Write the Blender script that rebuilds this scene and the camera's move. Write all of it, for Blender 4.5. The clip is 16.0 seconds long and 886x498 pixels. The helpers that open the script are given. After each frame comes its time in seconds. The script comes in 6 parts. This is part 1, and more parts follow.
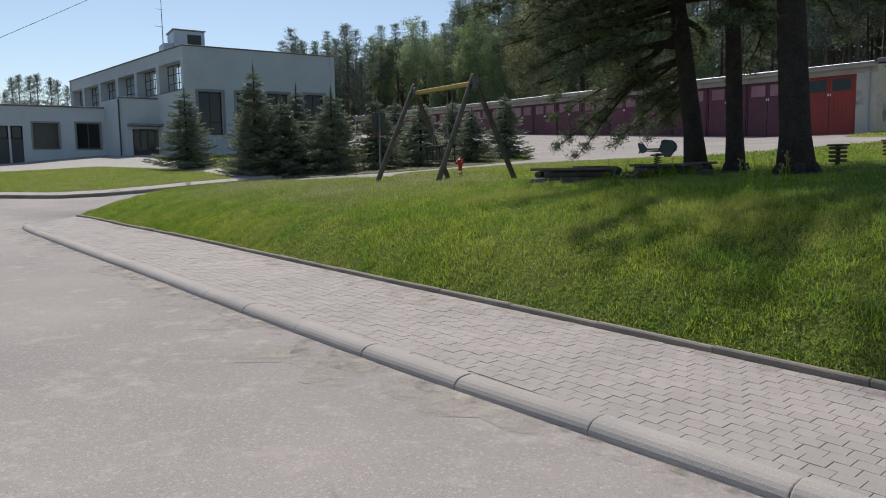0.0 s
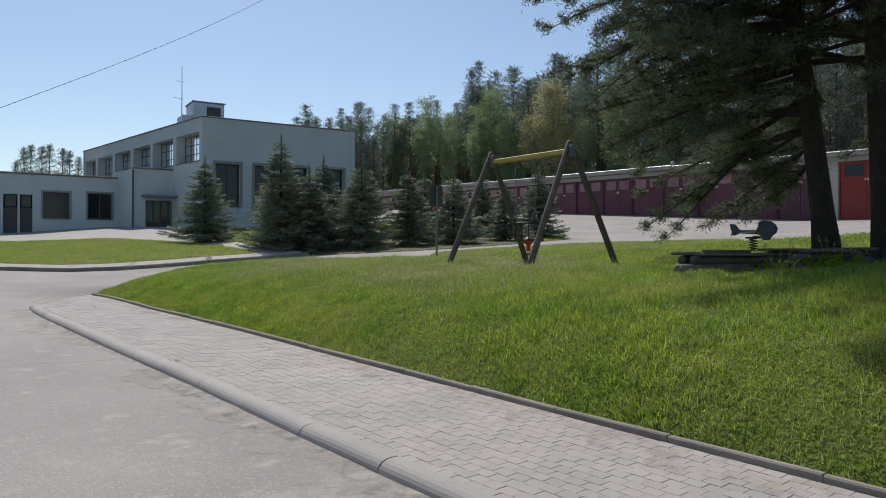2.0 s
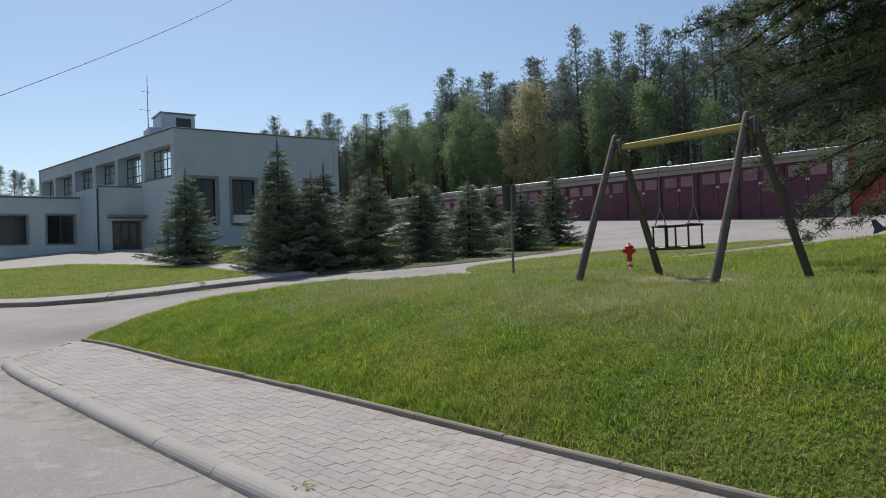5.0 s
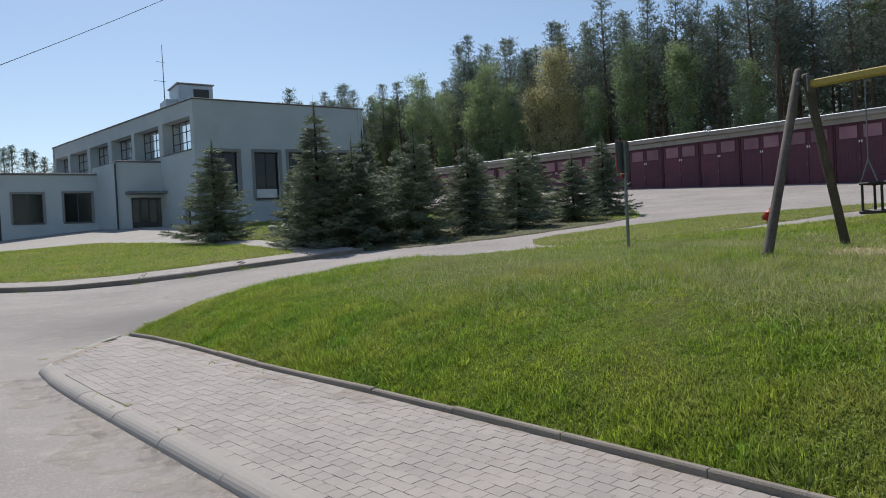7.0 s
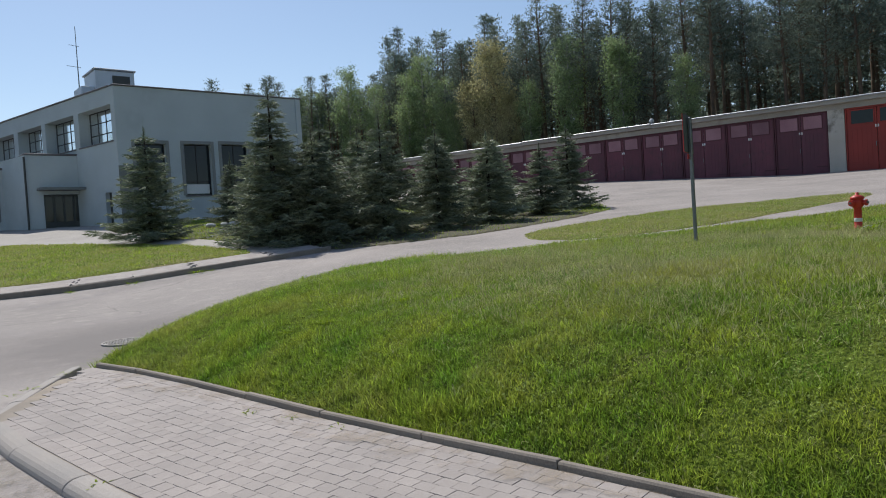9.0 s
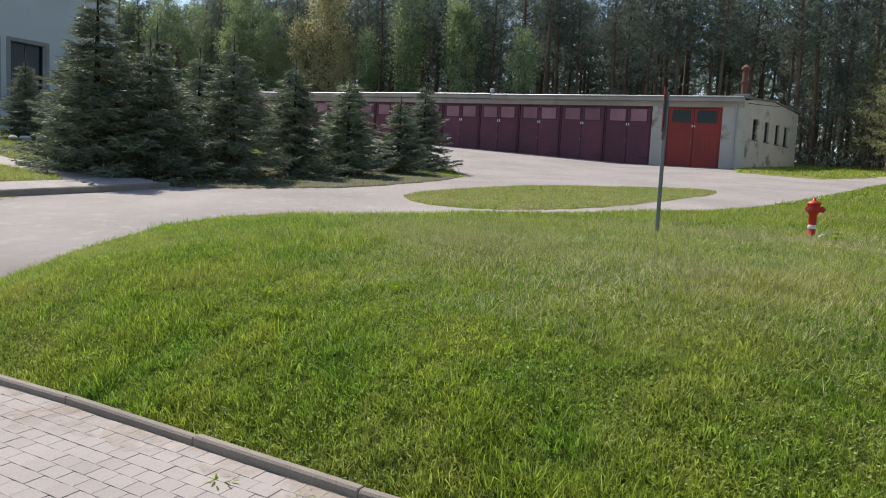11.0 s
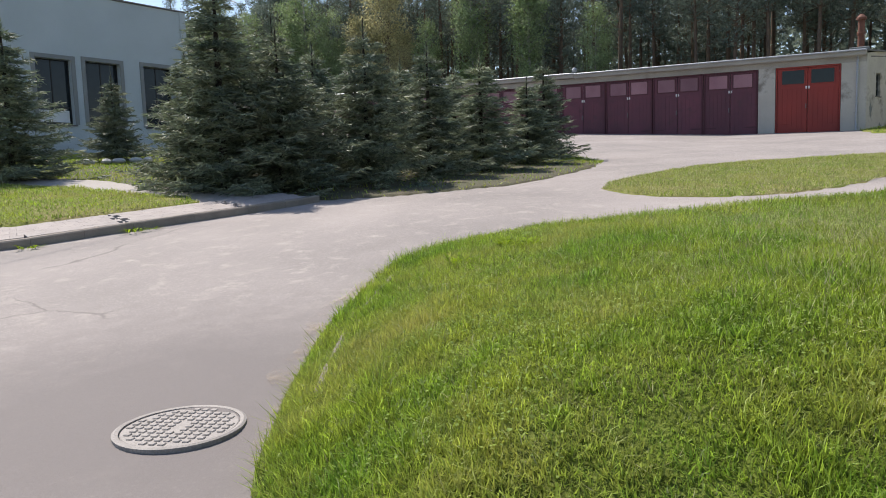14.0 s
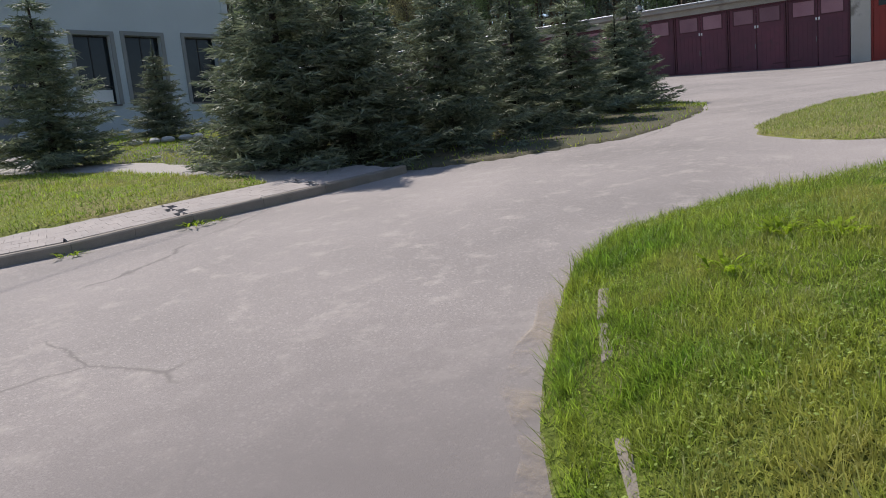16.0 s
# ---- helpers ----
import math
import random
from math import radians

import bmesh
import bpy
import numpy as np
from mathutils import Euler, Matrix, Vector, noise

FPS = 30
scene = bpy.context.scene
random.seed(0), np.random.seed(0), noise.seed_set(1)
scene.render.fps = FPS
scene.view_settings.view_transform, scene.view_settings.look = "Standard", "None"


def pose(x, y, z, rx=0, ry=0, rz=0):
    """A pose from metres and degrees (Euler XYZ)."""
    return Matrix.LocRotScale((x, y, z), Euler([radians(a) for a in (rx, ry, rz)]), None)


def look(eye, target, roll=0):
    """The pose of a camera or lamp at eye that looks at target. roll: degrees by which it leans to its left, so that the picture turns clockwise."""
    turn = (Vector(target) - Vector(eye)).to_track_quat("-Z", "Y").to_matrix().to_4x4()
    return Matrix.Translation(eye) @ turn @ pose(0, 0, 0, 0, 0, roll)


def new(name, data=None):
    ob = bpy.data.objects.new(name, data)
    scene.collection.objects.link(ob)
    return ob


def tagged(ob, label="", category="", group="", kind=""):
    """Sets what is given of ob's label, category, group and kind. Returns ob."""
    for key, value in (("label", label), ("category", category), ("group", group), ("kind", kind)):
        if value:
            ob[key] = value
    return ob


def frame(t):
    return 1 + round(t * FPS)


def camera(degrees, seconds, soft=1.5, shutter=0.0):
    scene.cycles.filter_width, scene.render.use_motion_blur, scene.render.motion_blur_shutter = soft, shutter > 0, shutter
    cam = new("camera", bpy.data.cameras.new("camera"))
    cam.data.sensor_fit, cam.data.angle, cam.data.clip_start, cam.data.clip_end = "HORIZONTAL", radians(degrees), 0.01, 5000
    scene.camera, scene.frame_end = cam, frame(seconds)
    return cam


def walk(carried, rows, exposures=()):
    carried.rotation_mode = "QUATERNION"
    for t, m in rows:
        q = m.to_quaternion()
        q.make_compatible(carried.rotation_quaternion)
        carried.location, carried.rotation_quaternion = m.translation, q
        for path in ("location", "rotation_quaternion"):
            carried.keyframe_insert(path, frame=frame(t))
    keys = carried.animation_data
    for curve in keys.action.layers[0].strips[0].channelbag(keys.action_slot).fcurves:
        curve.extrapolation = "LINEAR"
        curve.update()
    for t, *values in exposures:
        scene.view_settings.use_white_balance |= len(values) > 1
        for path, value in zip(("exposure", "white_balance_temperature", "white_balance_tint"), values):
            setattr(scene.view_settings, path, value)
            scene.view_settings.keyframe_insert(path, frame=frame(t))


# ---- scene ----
cam = camera(63.8, 16.0, soft=1.0)
PATH = [
    (0, (0.072, 0.153, 1.745), (1.239, 1.764, 1.542), -1.0),
    (0.5, (0.137, 0.863, 1.767), (1.263, 2.506, 1.593), -1.7),
    (1, (0.093, 1.589, 1.789), (1.214, 3.242, 1.686), -1.2),
    (1.5, (0.154, 2.288, 1.811), (1.289, 3.935, 1.794), -1.4),
    (2, (0.203, 2.994, 1.824), (1.377, 4.614, 1.837), 0.1),
    (2.5, (0.282, 3.716, 1.825), (1.463, 5.329, 1.847), -0.1),
    (3, (0.282, 4.38, 1.831), (1.465, 5.992, 1.866), 0.5),
    (3.5, (0.269, 5.019, 1.873), (1.469, 6.619, 1.905), 0.4),
    (4, (0.247, 5.689, 1.937), (1.458, 7.28, 1.977), -0.2),
    (4.2, (0.274, 5.996, 1.932), (1.499, 7.576, 1.997), -1.1),
    (6.3, (0.426, 8.907, 2.031), (1.703, 10.447, 2.044), -2.3),
    (6.5, (0.43, 9.156, 2.031), (1.706, 10.697, 2.036), -2.5),
    (7, (0.525, 9.86, 2.032), (1.757, 11.434, 2.003), -3.0),
    (7.5, (0.487, 10.53, 2.04), (1.749, 12.081, 1.996), -3.2),
    (8, (0.563, 11.189, 2.059), (1.84, 12.728, 2.023), -4.1),
    (8.5, (0.565, 11.869, 2.05), (1.886, 13.37, 2.008), -4.3),
    (8.7, (0.584, 12.175, 2.063), (1.945, 13.64, 2.014), -4.5),
    (10.8, (0.995, 14.979, 2.188), (2.618, 16.146, 2.125), 4.8),
    (11, (1.089, 15.228, 2.189), (2.814, 16.224, 2.006), 3.0),
    (11.4, (1.317, 15.771, 2.158), (3.076, 16.689, 1.906), -1.4),
    (11.5, (1.335, 15.905, 2.163), (3.096, 16.813, 1.889), -3.0),
    (12, (1.384, 16.618, 2.158), (3.154, 17.46, 1.762), -5.6),
    (12.5, (1.588, 17.388, 2.137), (3.369, 18.215, 1.756), -6.1),
    (13, (1.661, 18.173, 2.153), (3.46, 19.003, 1.882), -2.7),
    (13.4, (1.853, 18.719, 2.161), (3.631, 19.595, 1.891), -3.6),
    (13.5, (1.854, 18.873, 2.15), (3.628, 19.755, 1.874), -4.4),
    (14, (2.011, 19.578, 2.178), (3.665, 20.685, 1.975), -1.8),
    (14.5, (2.3, 20.16, 2.249), (3.848, 21.418, 2.092), -3.1),
    (14.8, (2.413, 20.546, 2.264), (3.951, 21.82, 2.151), -3.5),
    (15, (2.555, 20.819, 2.268), (4.108, 22.074, 2.155), -3.1),
    (15.5, (2.954, 21.403, 2.298), (4.529, 22.632, 2.195), -5.1),
    (16, (3.444, 21.935, 2.264), (5.005, 23.147, 1.957), -5.6),
]
walk(cam, [(t, look(eye, target, roll)) for t, eye, target, roll in PATH],
     [(0, 0.03, 6500, 10), (1.5, 0.0, 6380, 9), (8.7, 0.05, 6380, 9), (10.8, 0.35, 6600, 10.5), (11.4, 0.70, 6750, 11.5), (12.2, 0.80, 7050, 13.5), (13.4, 0.70, 6750, 12.5), (14.2, 0.48, 6600, 12.5), (14.8, 0.10, 6480, 12.5), (16.0, 0.2, 6500, 13.5)])

# ---- world, sun, exposure ----
SUN = Vector((0.40, 1.21, 1.65)).normalized()
world = bpy.data.worlds.new("sky")
scene.world = world
world.use_nodes = True
wn, wl = world.node_tree.nodes, world.node_tree.links
sky = wn.new("ShaderNodeTexSky")
sky.sky_type, sky.sun_disc = "NISHITA", False
sky.sun_elevation, sky.sun_rotation = math.asin(SUN.z), math.atan2(SUN.x, SUN.y)
sky.air_density, sky.dust_density, sky.ozone_density = 1.0, 0.5, 1.2
wl.new(sky.outputs[0], wn["Background"].inputs[0])
wn["Background"].inputs[1].default_value = 0.108
sun = new("sun", bpy.data.lights.new("sun", "SUN"))
sun.data.energy, sun.data.angle, sun.data.color = 4.2, radians(0.6), (1.0, 0.95, 0.87)
sun.matrix_basis = look((0, 0, 60), Vector((0, 0, 60)) - SUN)

# ---- materials ----


def mat(name, color, rough=0.8, vary=0.25, scale=3.0, fine=60.0, bump=0.2, dist=0.01, second=None, metal=0.0, island=0.0, spec=0.5,
        obj_random=0.0, stain=None, stain_scale=0.6, stain_lo=0.55, stain_hi=0.7, translucent=0.0):
    """A procedural surface: a base colour varied at two scales, fine relief, optional stains and per-piece variation."""
    m = bpy.data.materials.new(name)
    m.use_nodes = True
    n, l = m.node_tree.nodes, m.node_tree.links
    b = n["Principled BSDF"]
    b.inputs["Roughness"].default_value, b.inputs["Metallic"].default_value = rough, metal
    b.inputs["Specular IOR Level"].default_value = spec
    geo = n.new("ShaderNodeNewGeometry")
    big, small = n.new("ShaderNodeTexNoise"), n.new("ShaderNodeTexNoise")
    for tex, s, detail in ((big, scale, 6.0), (small, fine, 4.0)):
        tex.inputs["Scale"].default_value, tex.inputs["Detail"].default_value = s, detail
        l.new(geo.outputs["Position"], tex.inputs["Vector"])
    ramp = n.new("ShaderNodeValToRGB")
    second = second or tuple(c * (1 - vary) for c in color)
    ramp.color_ramp.elements[0].position, ramp.color_ramp.elements[1].position = 0.32, 0.68
    ramp.color_ramp.elements[0].color, ramp.color_ramp.elements[1].color = (*second, 1), (*color, 1)
    l.new(big.outputs["Fac"], ramp.inputs["Fac"])
    out = ramp.outputs["Color"]

    def times(sock, lo, hi, color_in, from_lo=0.0, from_hi=1.0):
        rng, hsv = n.new("ShaderNodeMapRange"), n.new("ShaderNodeHueSaturation")
        rng.inputs["From Min"].default_value, rng.inputs["From Max"].default_value = from_lo, from_hi
        rng.inputs["To Min"].default_value, rng.inputs["To Max"].default_value = lo, hi
        l.new(sock, rng.inputs["Value"])
        l.new(rng.outputs["Result"], hsv.inputs["Value"])
        l.new(color_in, hsv.inputs["Color"])
        return hsv.outputs["Color"]

    out = times(small.outputs["Fac"], 1 - vary, 1 + vary, out, 0.3, 0.7)
    if island:
        out = times(geo.outputs["Random Per Island"], 1 - island, 1 + island, out)
    if obj_random:
        info = n.new("ShaderNodeObjectInfo")
        out = times(info.outputs["Random"], 1 - obj_random, 1 + obj_random, out)
    if stain:
        third, r2, mix = n.new("ShaderNodeTexNoise"), n.new("ShaderNodeValToRGB"), n.new("ShaderNodeMix")
        third.inputs["Scale"].default_value, third.inputs["Detail"].default_value = stain_scale, 8.0
        third.inputs["Roughness"].default_value = 0.65
        l.new(geo.outputs["Position"], third.inputs["Vector"])
        r2.color_ramp.elements[0].position, r2.color_ramp.elements[1].position = stain_lo, stain_hi
        l.new(third.outputs["Fac"], r2.inputs["Fac"])
        mix.data_type = "RGBA"
        l.new(r2.outputs["Color"], mix.inputs["Factor"])
        l.new(out, mix.inputs["A"])
        mix.inputs["B"].default_value = (*stain, 1)
        out = mix.outputs["Result"]
    l.new(out, b.inputs["Base Color"])
    if bump:
        bp = n.new("ShaderNodeBump")
        bp.inputs["Strength"].default_value, bp.inputs["Distance"].default_value = bump, dist
        l.new(small.outputs["Fac"], bp.inputs["Height"])
        l.new(bp.outputs["Normal"], b.inputs["Normal"])
    if translucent:
        tr, ms = n.new("ShaderNodeBsdfTranslucent"), n.new("ShaderNodeMixShader")
        l.new(out, tr.inputs["Color"])
        ms.inputs[0].default_value = translucent
        l.new(b.outputs[0], ms.inputs[1])
        l.new(tr.outputs[0], ms.inputs[2])
        l.new(ms.outputs[0], n["Material Output"].inputs["Surface"])
    return m


M_ASPHALT = mat("asphalt", (0.325, 0.287, 0.268), 0.9, 0.26, 0.35, 130, 0.6, 0.005, second=(0.235, 0.21, 0.196), stain=(0.385, 0.343, 0.308), stain_scale=3.4, stain_lo=0.54, stain_hi=0.74)


def add_cracks(m, scale, width, dark):
    """Thin meandering cracks and scattered pale grit in an asphalt surface."""
    n, l = m.node_tree.nodes, m.node_tree.links
    bsdf = n["Principled BSDF"]
    old = bsdf.inputs["Base Color"].links[0].from_socket
    geo, warp, vor = n.new("ShaderNodeNewGeometry"), n.new("ShaderNodeTexNoise"), n.new("ShaderNodeTexVoronoi")
    mixv = n.new("ShaderNodeMix")
    mixv.data_type = "VECTOR"
    mixv.inputs["Factor"].default_value = 0.35
    warp.inputs["Scale"].default_value, warp.inputs["Detail"].default_value = 0.9, 5
    l.new(geo.outputs["Position"], warp.inputs["Vector"])
    l.new(geo.outputs["Position"], mixv.inputs["A"])
    l.new(warp.outputs["Color"], mixv.inputs["B"])
    vor.feature = "DISTANCE_TO_EDGE"
    vor.inputs["Scale"].default_value = scale
    l.new(mixv.outputs["Result"], vor.inputs["Vector"])
    ramp = n.new("ShaderNodeValToRGB")
    ramp.color_ramp.elements[0].position, ramp.color_ramp.elements[1].position = 0.0, width
    ramp.color_ramp.elements[0].color, ramp.color_ramp.elements[1].color = (1, 1, 1, 1), (0, 0, 0, 1)
    l.new(vor.outputs["Distance"], ramp.inputs["Fac"])
    part_of, gate_ = n.new("ShaderNodeTexNoise"), n.new("ShaderNodeMath")
    part_of.inputs["Scale"].default_value = 0.45
    l.new(geo.outputs["Position"], part_of.inputs["Vector"])
    gr = n.new("ShaderNodeMapRange")
    gr.inputs["From Min"].default_value, gr.inputs["From Max"].default_value = 0.52, 0.62
    l.new(part_of.outputs["Fac"], gr.inputs["Value"])
    gate_.operation = "MULTIPLY"
    l.new(ramp.outputs["Color"], gate_.inputs[0])
    l.new(gr.outputs["Result"], gate_.inputs[1])
    mix = n.new("ShaderNodeMix")
    mix.data_type = "RGBA"
    l.new(gate_.outputs[0], mix.inputs["Factor"])
    l.new(old, mix.inputs["A"])
    mix.inputs["B"].default_value = (*dark, 1)
    grit, gramp, mix2 = n.new("ShaderNodeTexVoronoi"), n.new("ShaderNodeValToRGB"), n.new("ShaderNodeMix")
    grit.inputs["Scale"].default_value = 26
    l.new(geo.outputs["Position"], grit.inputs["Vector"])
    gramp.color_ramp.elements[0].position, gramp.color_ramp.elements[1].position = 0.16, 0.34
    gramp.color_ramp.elements[0].color, gramp.color_ramp.elements[1].color = (0.34, 0.34, 0.34, 1), (0, 0, 0, 1)
    l.new(grit.outputs["Distance"], gramp.inputs["Fac"])
    mix2.data_type = "RGBA"
    l.new(gramp.outputs["Color"], mix2.inputs["Factor"])
    l.new(mix.outputs["Result"], mix2.inputs["A"])
    mix2.inputs["B"].default_value = (0.50, 0.455, 0.41, 1)
    # a bare dark stretch beside the lawn's corner
    away, fade, rough_, both, mix3 = n.new("ShaderNodeVectorMath"), n.new("ShaderNodeMapRange"), n.new("ShaderNodeTexNoise"), n.new("ShaderNodeMath"), n.new("ShaderNodeMix")
    away.operation = "DISTANCE"
    away.inputs[1].default_value = (4.6, 23.3, 0.9)
    l.new(geo.outputs["Position"], away.inputs[0])
    rough_.inputs["Scale"].default_value, rough_.inputs["Detail"].default_value = 3.0, 8
    l.new(geo.outputs["Position"], rough_.inputs["Vector"])
    both.operation = "MULTIPLY_ADD"
    both.inputs[1].default_value = 1.6
    l.new(rough_.outputs["Fac"], both.inputs[0])
    l.new(away.outputs["Value"], both.inputs[2])
    fade.inputs["From Min"].default_value, fade.inputs["From Max"].default_value = 1.8, 4.2
    fade.inputs["To Min"].default_value, fade.inputs["To Max"].default_value = 0.9, 0.0
    l.new(both.outputs[0], fade.inputs["Value"])
    mix3.data_type = "RGBA"
    l.new(fade.outputs["Result"], mix3.inputs["Factor"])
    l.new(mix2.outputs["Result"], mix3.inputs["A"])
    mix3.inputs["B"].default_value = (0.17, 0.15, 0.142, 1)
    l.new(mix3.outputs["Result"], bsdf.inputs["Base Color"])


add_cracks(M_ASPHALT, 0.22, 0.0028, (0.17, 0.152, 0.14))
M_GROUND = mat("forest_floor", (0.07, 0.075, 0.03), 0.95, 0.3, 0.4, 8, 0.4, 0.05, second=(0.09, 0.065, 0.04))
# Turf green whose darkness puts the shade between the blades into the colour.
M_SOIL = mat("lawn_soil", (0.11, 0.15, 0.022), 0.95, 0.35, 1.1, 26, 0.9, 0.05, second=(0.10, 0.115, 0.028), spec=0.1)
M_DRYSOIL = mat("dry_lawn_soil", (0.135, 0.185, 0.025), 0.95, 0.3, 0.8, 25, 0.8, 0.04, second=(0.235, 0.205, 0.09), spec=0.1)
M_LITTER = mat("needle_litter", (0.105, 0.085, 0.05), 0.95, 0.35, 0.9, 40, 0.6, 0.03, second=(0.07, 0.075, 0.035))
M_SAND = mat("sand", (0.46, 0.36, 0.24), 0.95, 0.15, 2.0, 120, 0.4, 0.01)
M_PAVER = mat("paver", (0.37, 0.325, 0.30), 0.88, 0.14, 1.6, 140, 0.4, 0.003, second=(0.32, 0.285, 0.265), obj_random=0.06, island=0.06)
M_JOINT = mat("joint_sand", (0.31, 0.265, 0.22), 0.95, 0.2, 3.0, 150, 0.3, 0.004, stain=(0.44, 0.35, 0.24), stain_scale=0.7)
M_KERB = mat("kerb_concrete", (0.36, 0.322, 0.29), 0.85, 0.14, 2.0, 110, 0.4, 0.004, second=(0.31, 0.285, 0.265), obj_random=0.05)
M_EDGING = mat("edging_concrete", (0.27, 0.23, 0.19), 0.9, 0.2, 3.0, 110, 0.5, 0.004, second=(0.20, 0.175, 0.145), obj_random=0.08)
M_CONCRETE = mat("slab_concrete", (0.37, 0.34, 0.31), 0.9, 0.16, 0.6, 70, 0.4, 0.006, second=(0.31, 0.285, 0.26))
M_PLASTER = mat("plaster", (0.50, 0.55, 0.56), 0.9, 0.1, 0.5, 60, 0.2, 0.004, second=(0.45, 0.50, 0.51), stain=(0.38, 0.42, 0.43), stain_scale=0.35, stain_lo=0.52, stain_hi=0.8)
M_DADO = mat("dark_plaster", (0.20, 0.215, 0.21), 0.9, 0.15, 0.8, 60, 0.2, 0.004)
M_SURROUND = mat("window_surround", (0.25, 0.26, 0.25), 0.85, 0.1, 1.0, 60, 0.1)
M_ROOFEDGE = mat("roof_edge_tin", (0.16, 0.15, 0.15), 0.55, 0.2, 1.0, 40, 0.1, metal=0.3)
M_GWALL = mat("garage_plaster", (0.52, 0.49, 0.44), 0.9, 0.12, 0.7, 50, 0.3, 0.006, second=(0.44, 0.41, 0.36), stain=(0.22, 0.20, 0.17), stain_scale=0.7, stain_lo=0.54, stain_hi=0.66)
M_ROOF = mat("roofing_felt", (0.13, 0.13, 0.13), 0.95, 0.25, 0.5, 60, 0.4, 0.01, second=(0.19, 0.185, 0.18))
M_FASCIA = mat("fascia_concrete", (0.38, 0.365, 0.335), 0.9, 0.2, 0.6, 40, 0.3, 0.01, second=(0.30, 0.285, 0.26), stain=(0.17, 0.155, 0.14), stain_scale=0.4, stain_lo=0.6, stain_hi=0.75)
M_TIN = mat("galvanised_tin", (0.40, 0.42, 0.45), 0.55, 0.15, 1.0, 30, 0.1, metal=0.7)
M_PURPLE = mat("purple_door_paint", (0.145, 0.038, 0.058), 0.6, 0.16, 0.9, 40, 0.15, 0.004, second=(0.10, 0.030, 0.046), obj_random=0.16, stain=(0.075, 0.030, 0.038), stain_scale=1.4, stain_lo=0.55, stain_hi=0.75)
M_PURPLE_DARK = mat("door_frame_paint", (0.09, 0.024, 0.034), 0.65, 0.2, 0.8, 40, 0.1)
M_PANEL = mat("painted_over_glass", (0.30, 0.155, 0.18), 0.5, 0.16, 0.6, 30, 0.05, second=(0.22, 0.10, 0.125), obj_random=0.22)
M_RED = mat("red_door_paint", (0.30, 0.034, 0.024), 0.6, 0.16, 0.7, 40, 0.12, 0.004, second=(0.24, 0.03, 0.022))
M_GLASS_DARK = mat("dark_glass", (0.014, 0.019, 0.023), 0.08, 0.1, 1.0, 4, 0.03, 0.01, spec=0.35)
M_GLASS_SKY = mat("sky_glass", (0.93, 0.95, 0.97), 0.1, 0.06, 0.6, 3, 0.02, 0.01, metal=1.0)
M_FRAME = mat("grey_window_frame", (0.075, 0.08, 0.085), 0.6, 0.1, 2, 40, 0.0)
M_WHITE = mat("white_paint", (0.72, 0.72, 0.70), 0.7, 0.08, 0.8, 40, 0.1)
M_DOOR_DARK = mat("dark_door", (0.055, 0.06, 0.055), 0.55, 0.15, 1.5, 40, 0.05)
M_DOOR_PALE = mat("pale_door", (0.40, 0.41, 0.39), 0.7, 0.1, 1.5, 40, 0.05)
M_BLUE_GREY = mat("blue_grey_sheet", (0.56, 0.63, 0.70), 0.6, 0.15, 0.8, 30, 0.1)
M_STEEL = mat("dull_steel", (0.22, 0.23, 0.23), 0.5, 0.2, 4, 60, 0.1, metal=0.6)
M_IRON = mat("cast_iron", (0.30, 0.275, 0.255), 0.7, 0.2, 6, 90, 0.3, 0.003, metal=0.15)
M_LOG = mat("weathered_log", (0.095, 0.08, 0.065), 0.85, 0.3, 5, 50, 0.5, 0.006, second=(0.07, 0.055, 0.045))
M_LOG_PALE = mat("pale_log", (0.15, 0.12, 0.10), 0.85, 0.25, 5, 50, 0.4, 0.006, second=(0.085, 0.07, 0.06))
M_YELLOW = mat("yellow_paint", (0.42, 0.31, 0.07), 0.6, 0.15, 2, 40, 0.1, stain=(0.40, 0.28, 0.06), stain_scale=3)
M_HYDRANT = mat("red_enamel", (0.50, 0.03, 0.018), 0.45, 0.12, 6, 60, 0.05)
M_SPRING = mat("black_steel", (0.03, 0.03, 0.03), 0.5, 0.1, 4, 40, 0.0, metal=0.5)
M_RIDER = mat("blue_grey_board", (0.07, 0.10, 0.13), 0.6, 0.15, 4, 40, 0.05)
M_RUST = mat("rusty_sheet", (0.16, 0.07, 0.045), 0.8, 0.25, 2, 30, 0.2, second=(0.14, 0.05, 0.03))
M_STONE = mat("pale_stone", (0.55, 0.53, 0.50), 0.9, 0.15, 4, 50, 0.4)
M_BARK = mat("pine_bark", (0.05, 0.038, 0.03), 0.95, 0.35, 5, 24, 1.0, 0.03, second=(0.028, 0.022, 0.018))
M_BARK_UP = mat("pine_bark_upper", (0.17, 0.115, 0.075), 0.95, 0.3, 3, 24, 0.8, 0.02, second=(0.11, 0.08, 0.06))
M_BIRCH = mat("birch_bark", (0.50, 0.48, 0.44), 0.9, 0.3, 3, 10, 0.3, second=(0.20, 0.19, 0.17))
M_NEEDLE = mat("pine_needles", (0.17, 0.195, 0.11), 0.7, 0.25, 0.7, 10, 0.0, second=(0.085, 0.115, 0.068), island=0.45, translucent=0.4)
# The wood's green made paler and bluer: distance haze put into the colour.
M_NEEDLE_HAZY = mat("hazy_forest_needles", (0.225, 0.265, 0.20), 0.75, 0.25, 0.25, 3, 0.0, second=(0.115, 0.16, 0.135), island=0.4, translucent=0.35)
M_SPRUCE = mat("spruce_needles", (0.25, 0.275, 0.17), 0.6, 0.25, 0.9, 12, 0.0, second=(0.125, 0.165, 0.115), island=0.45, translucent=0.28, obj_random=0.15)
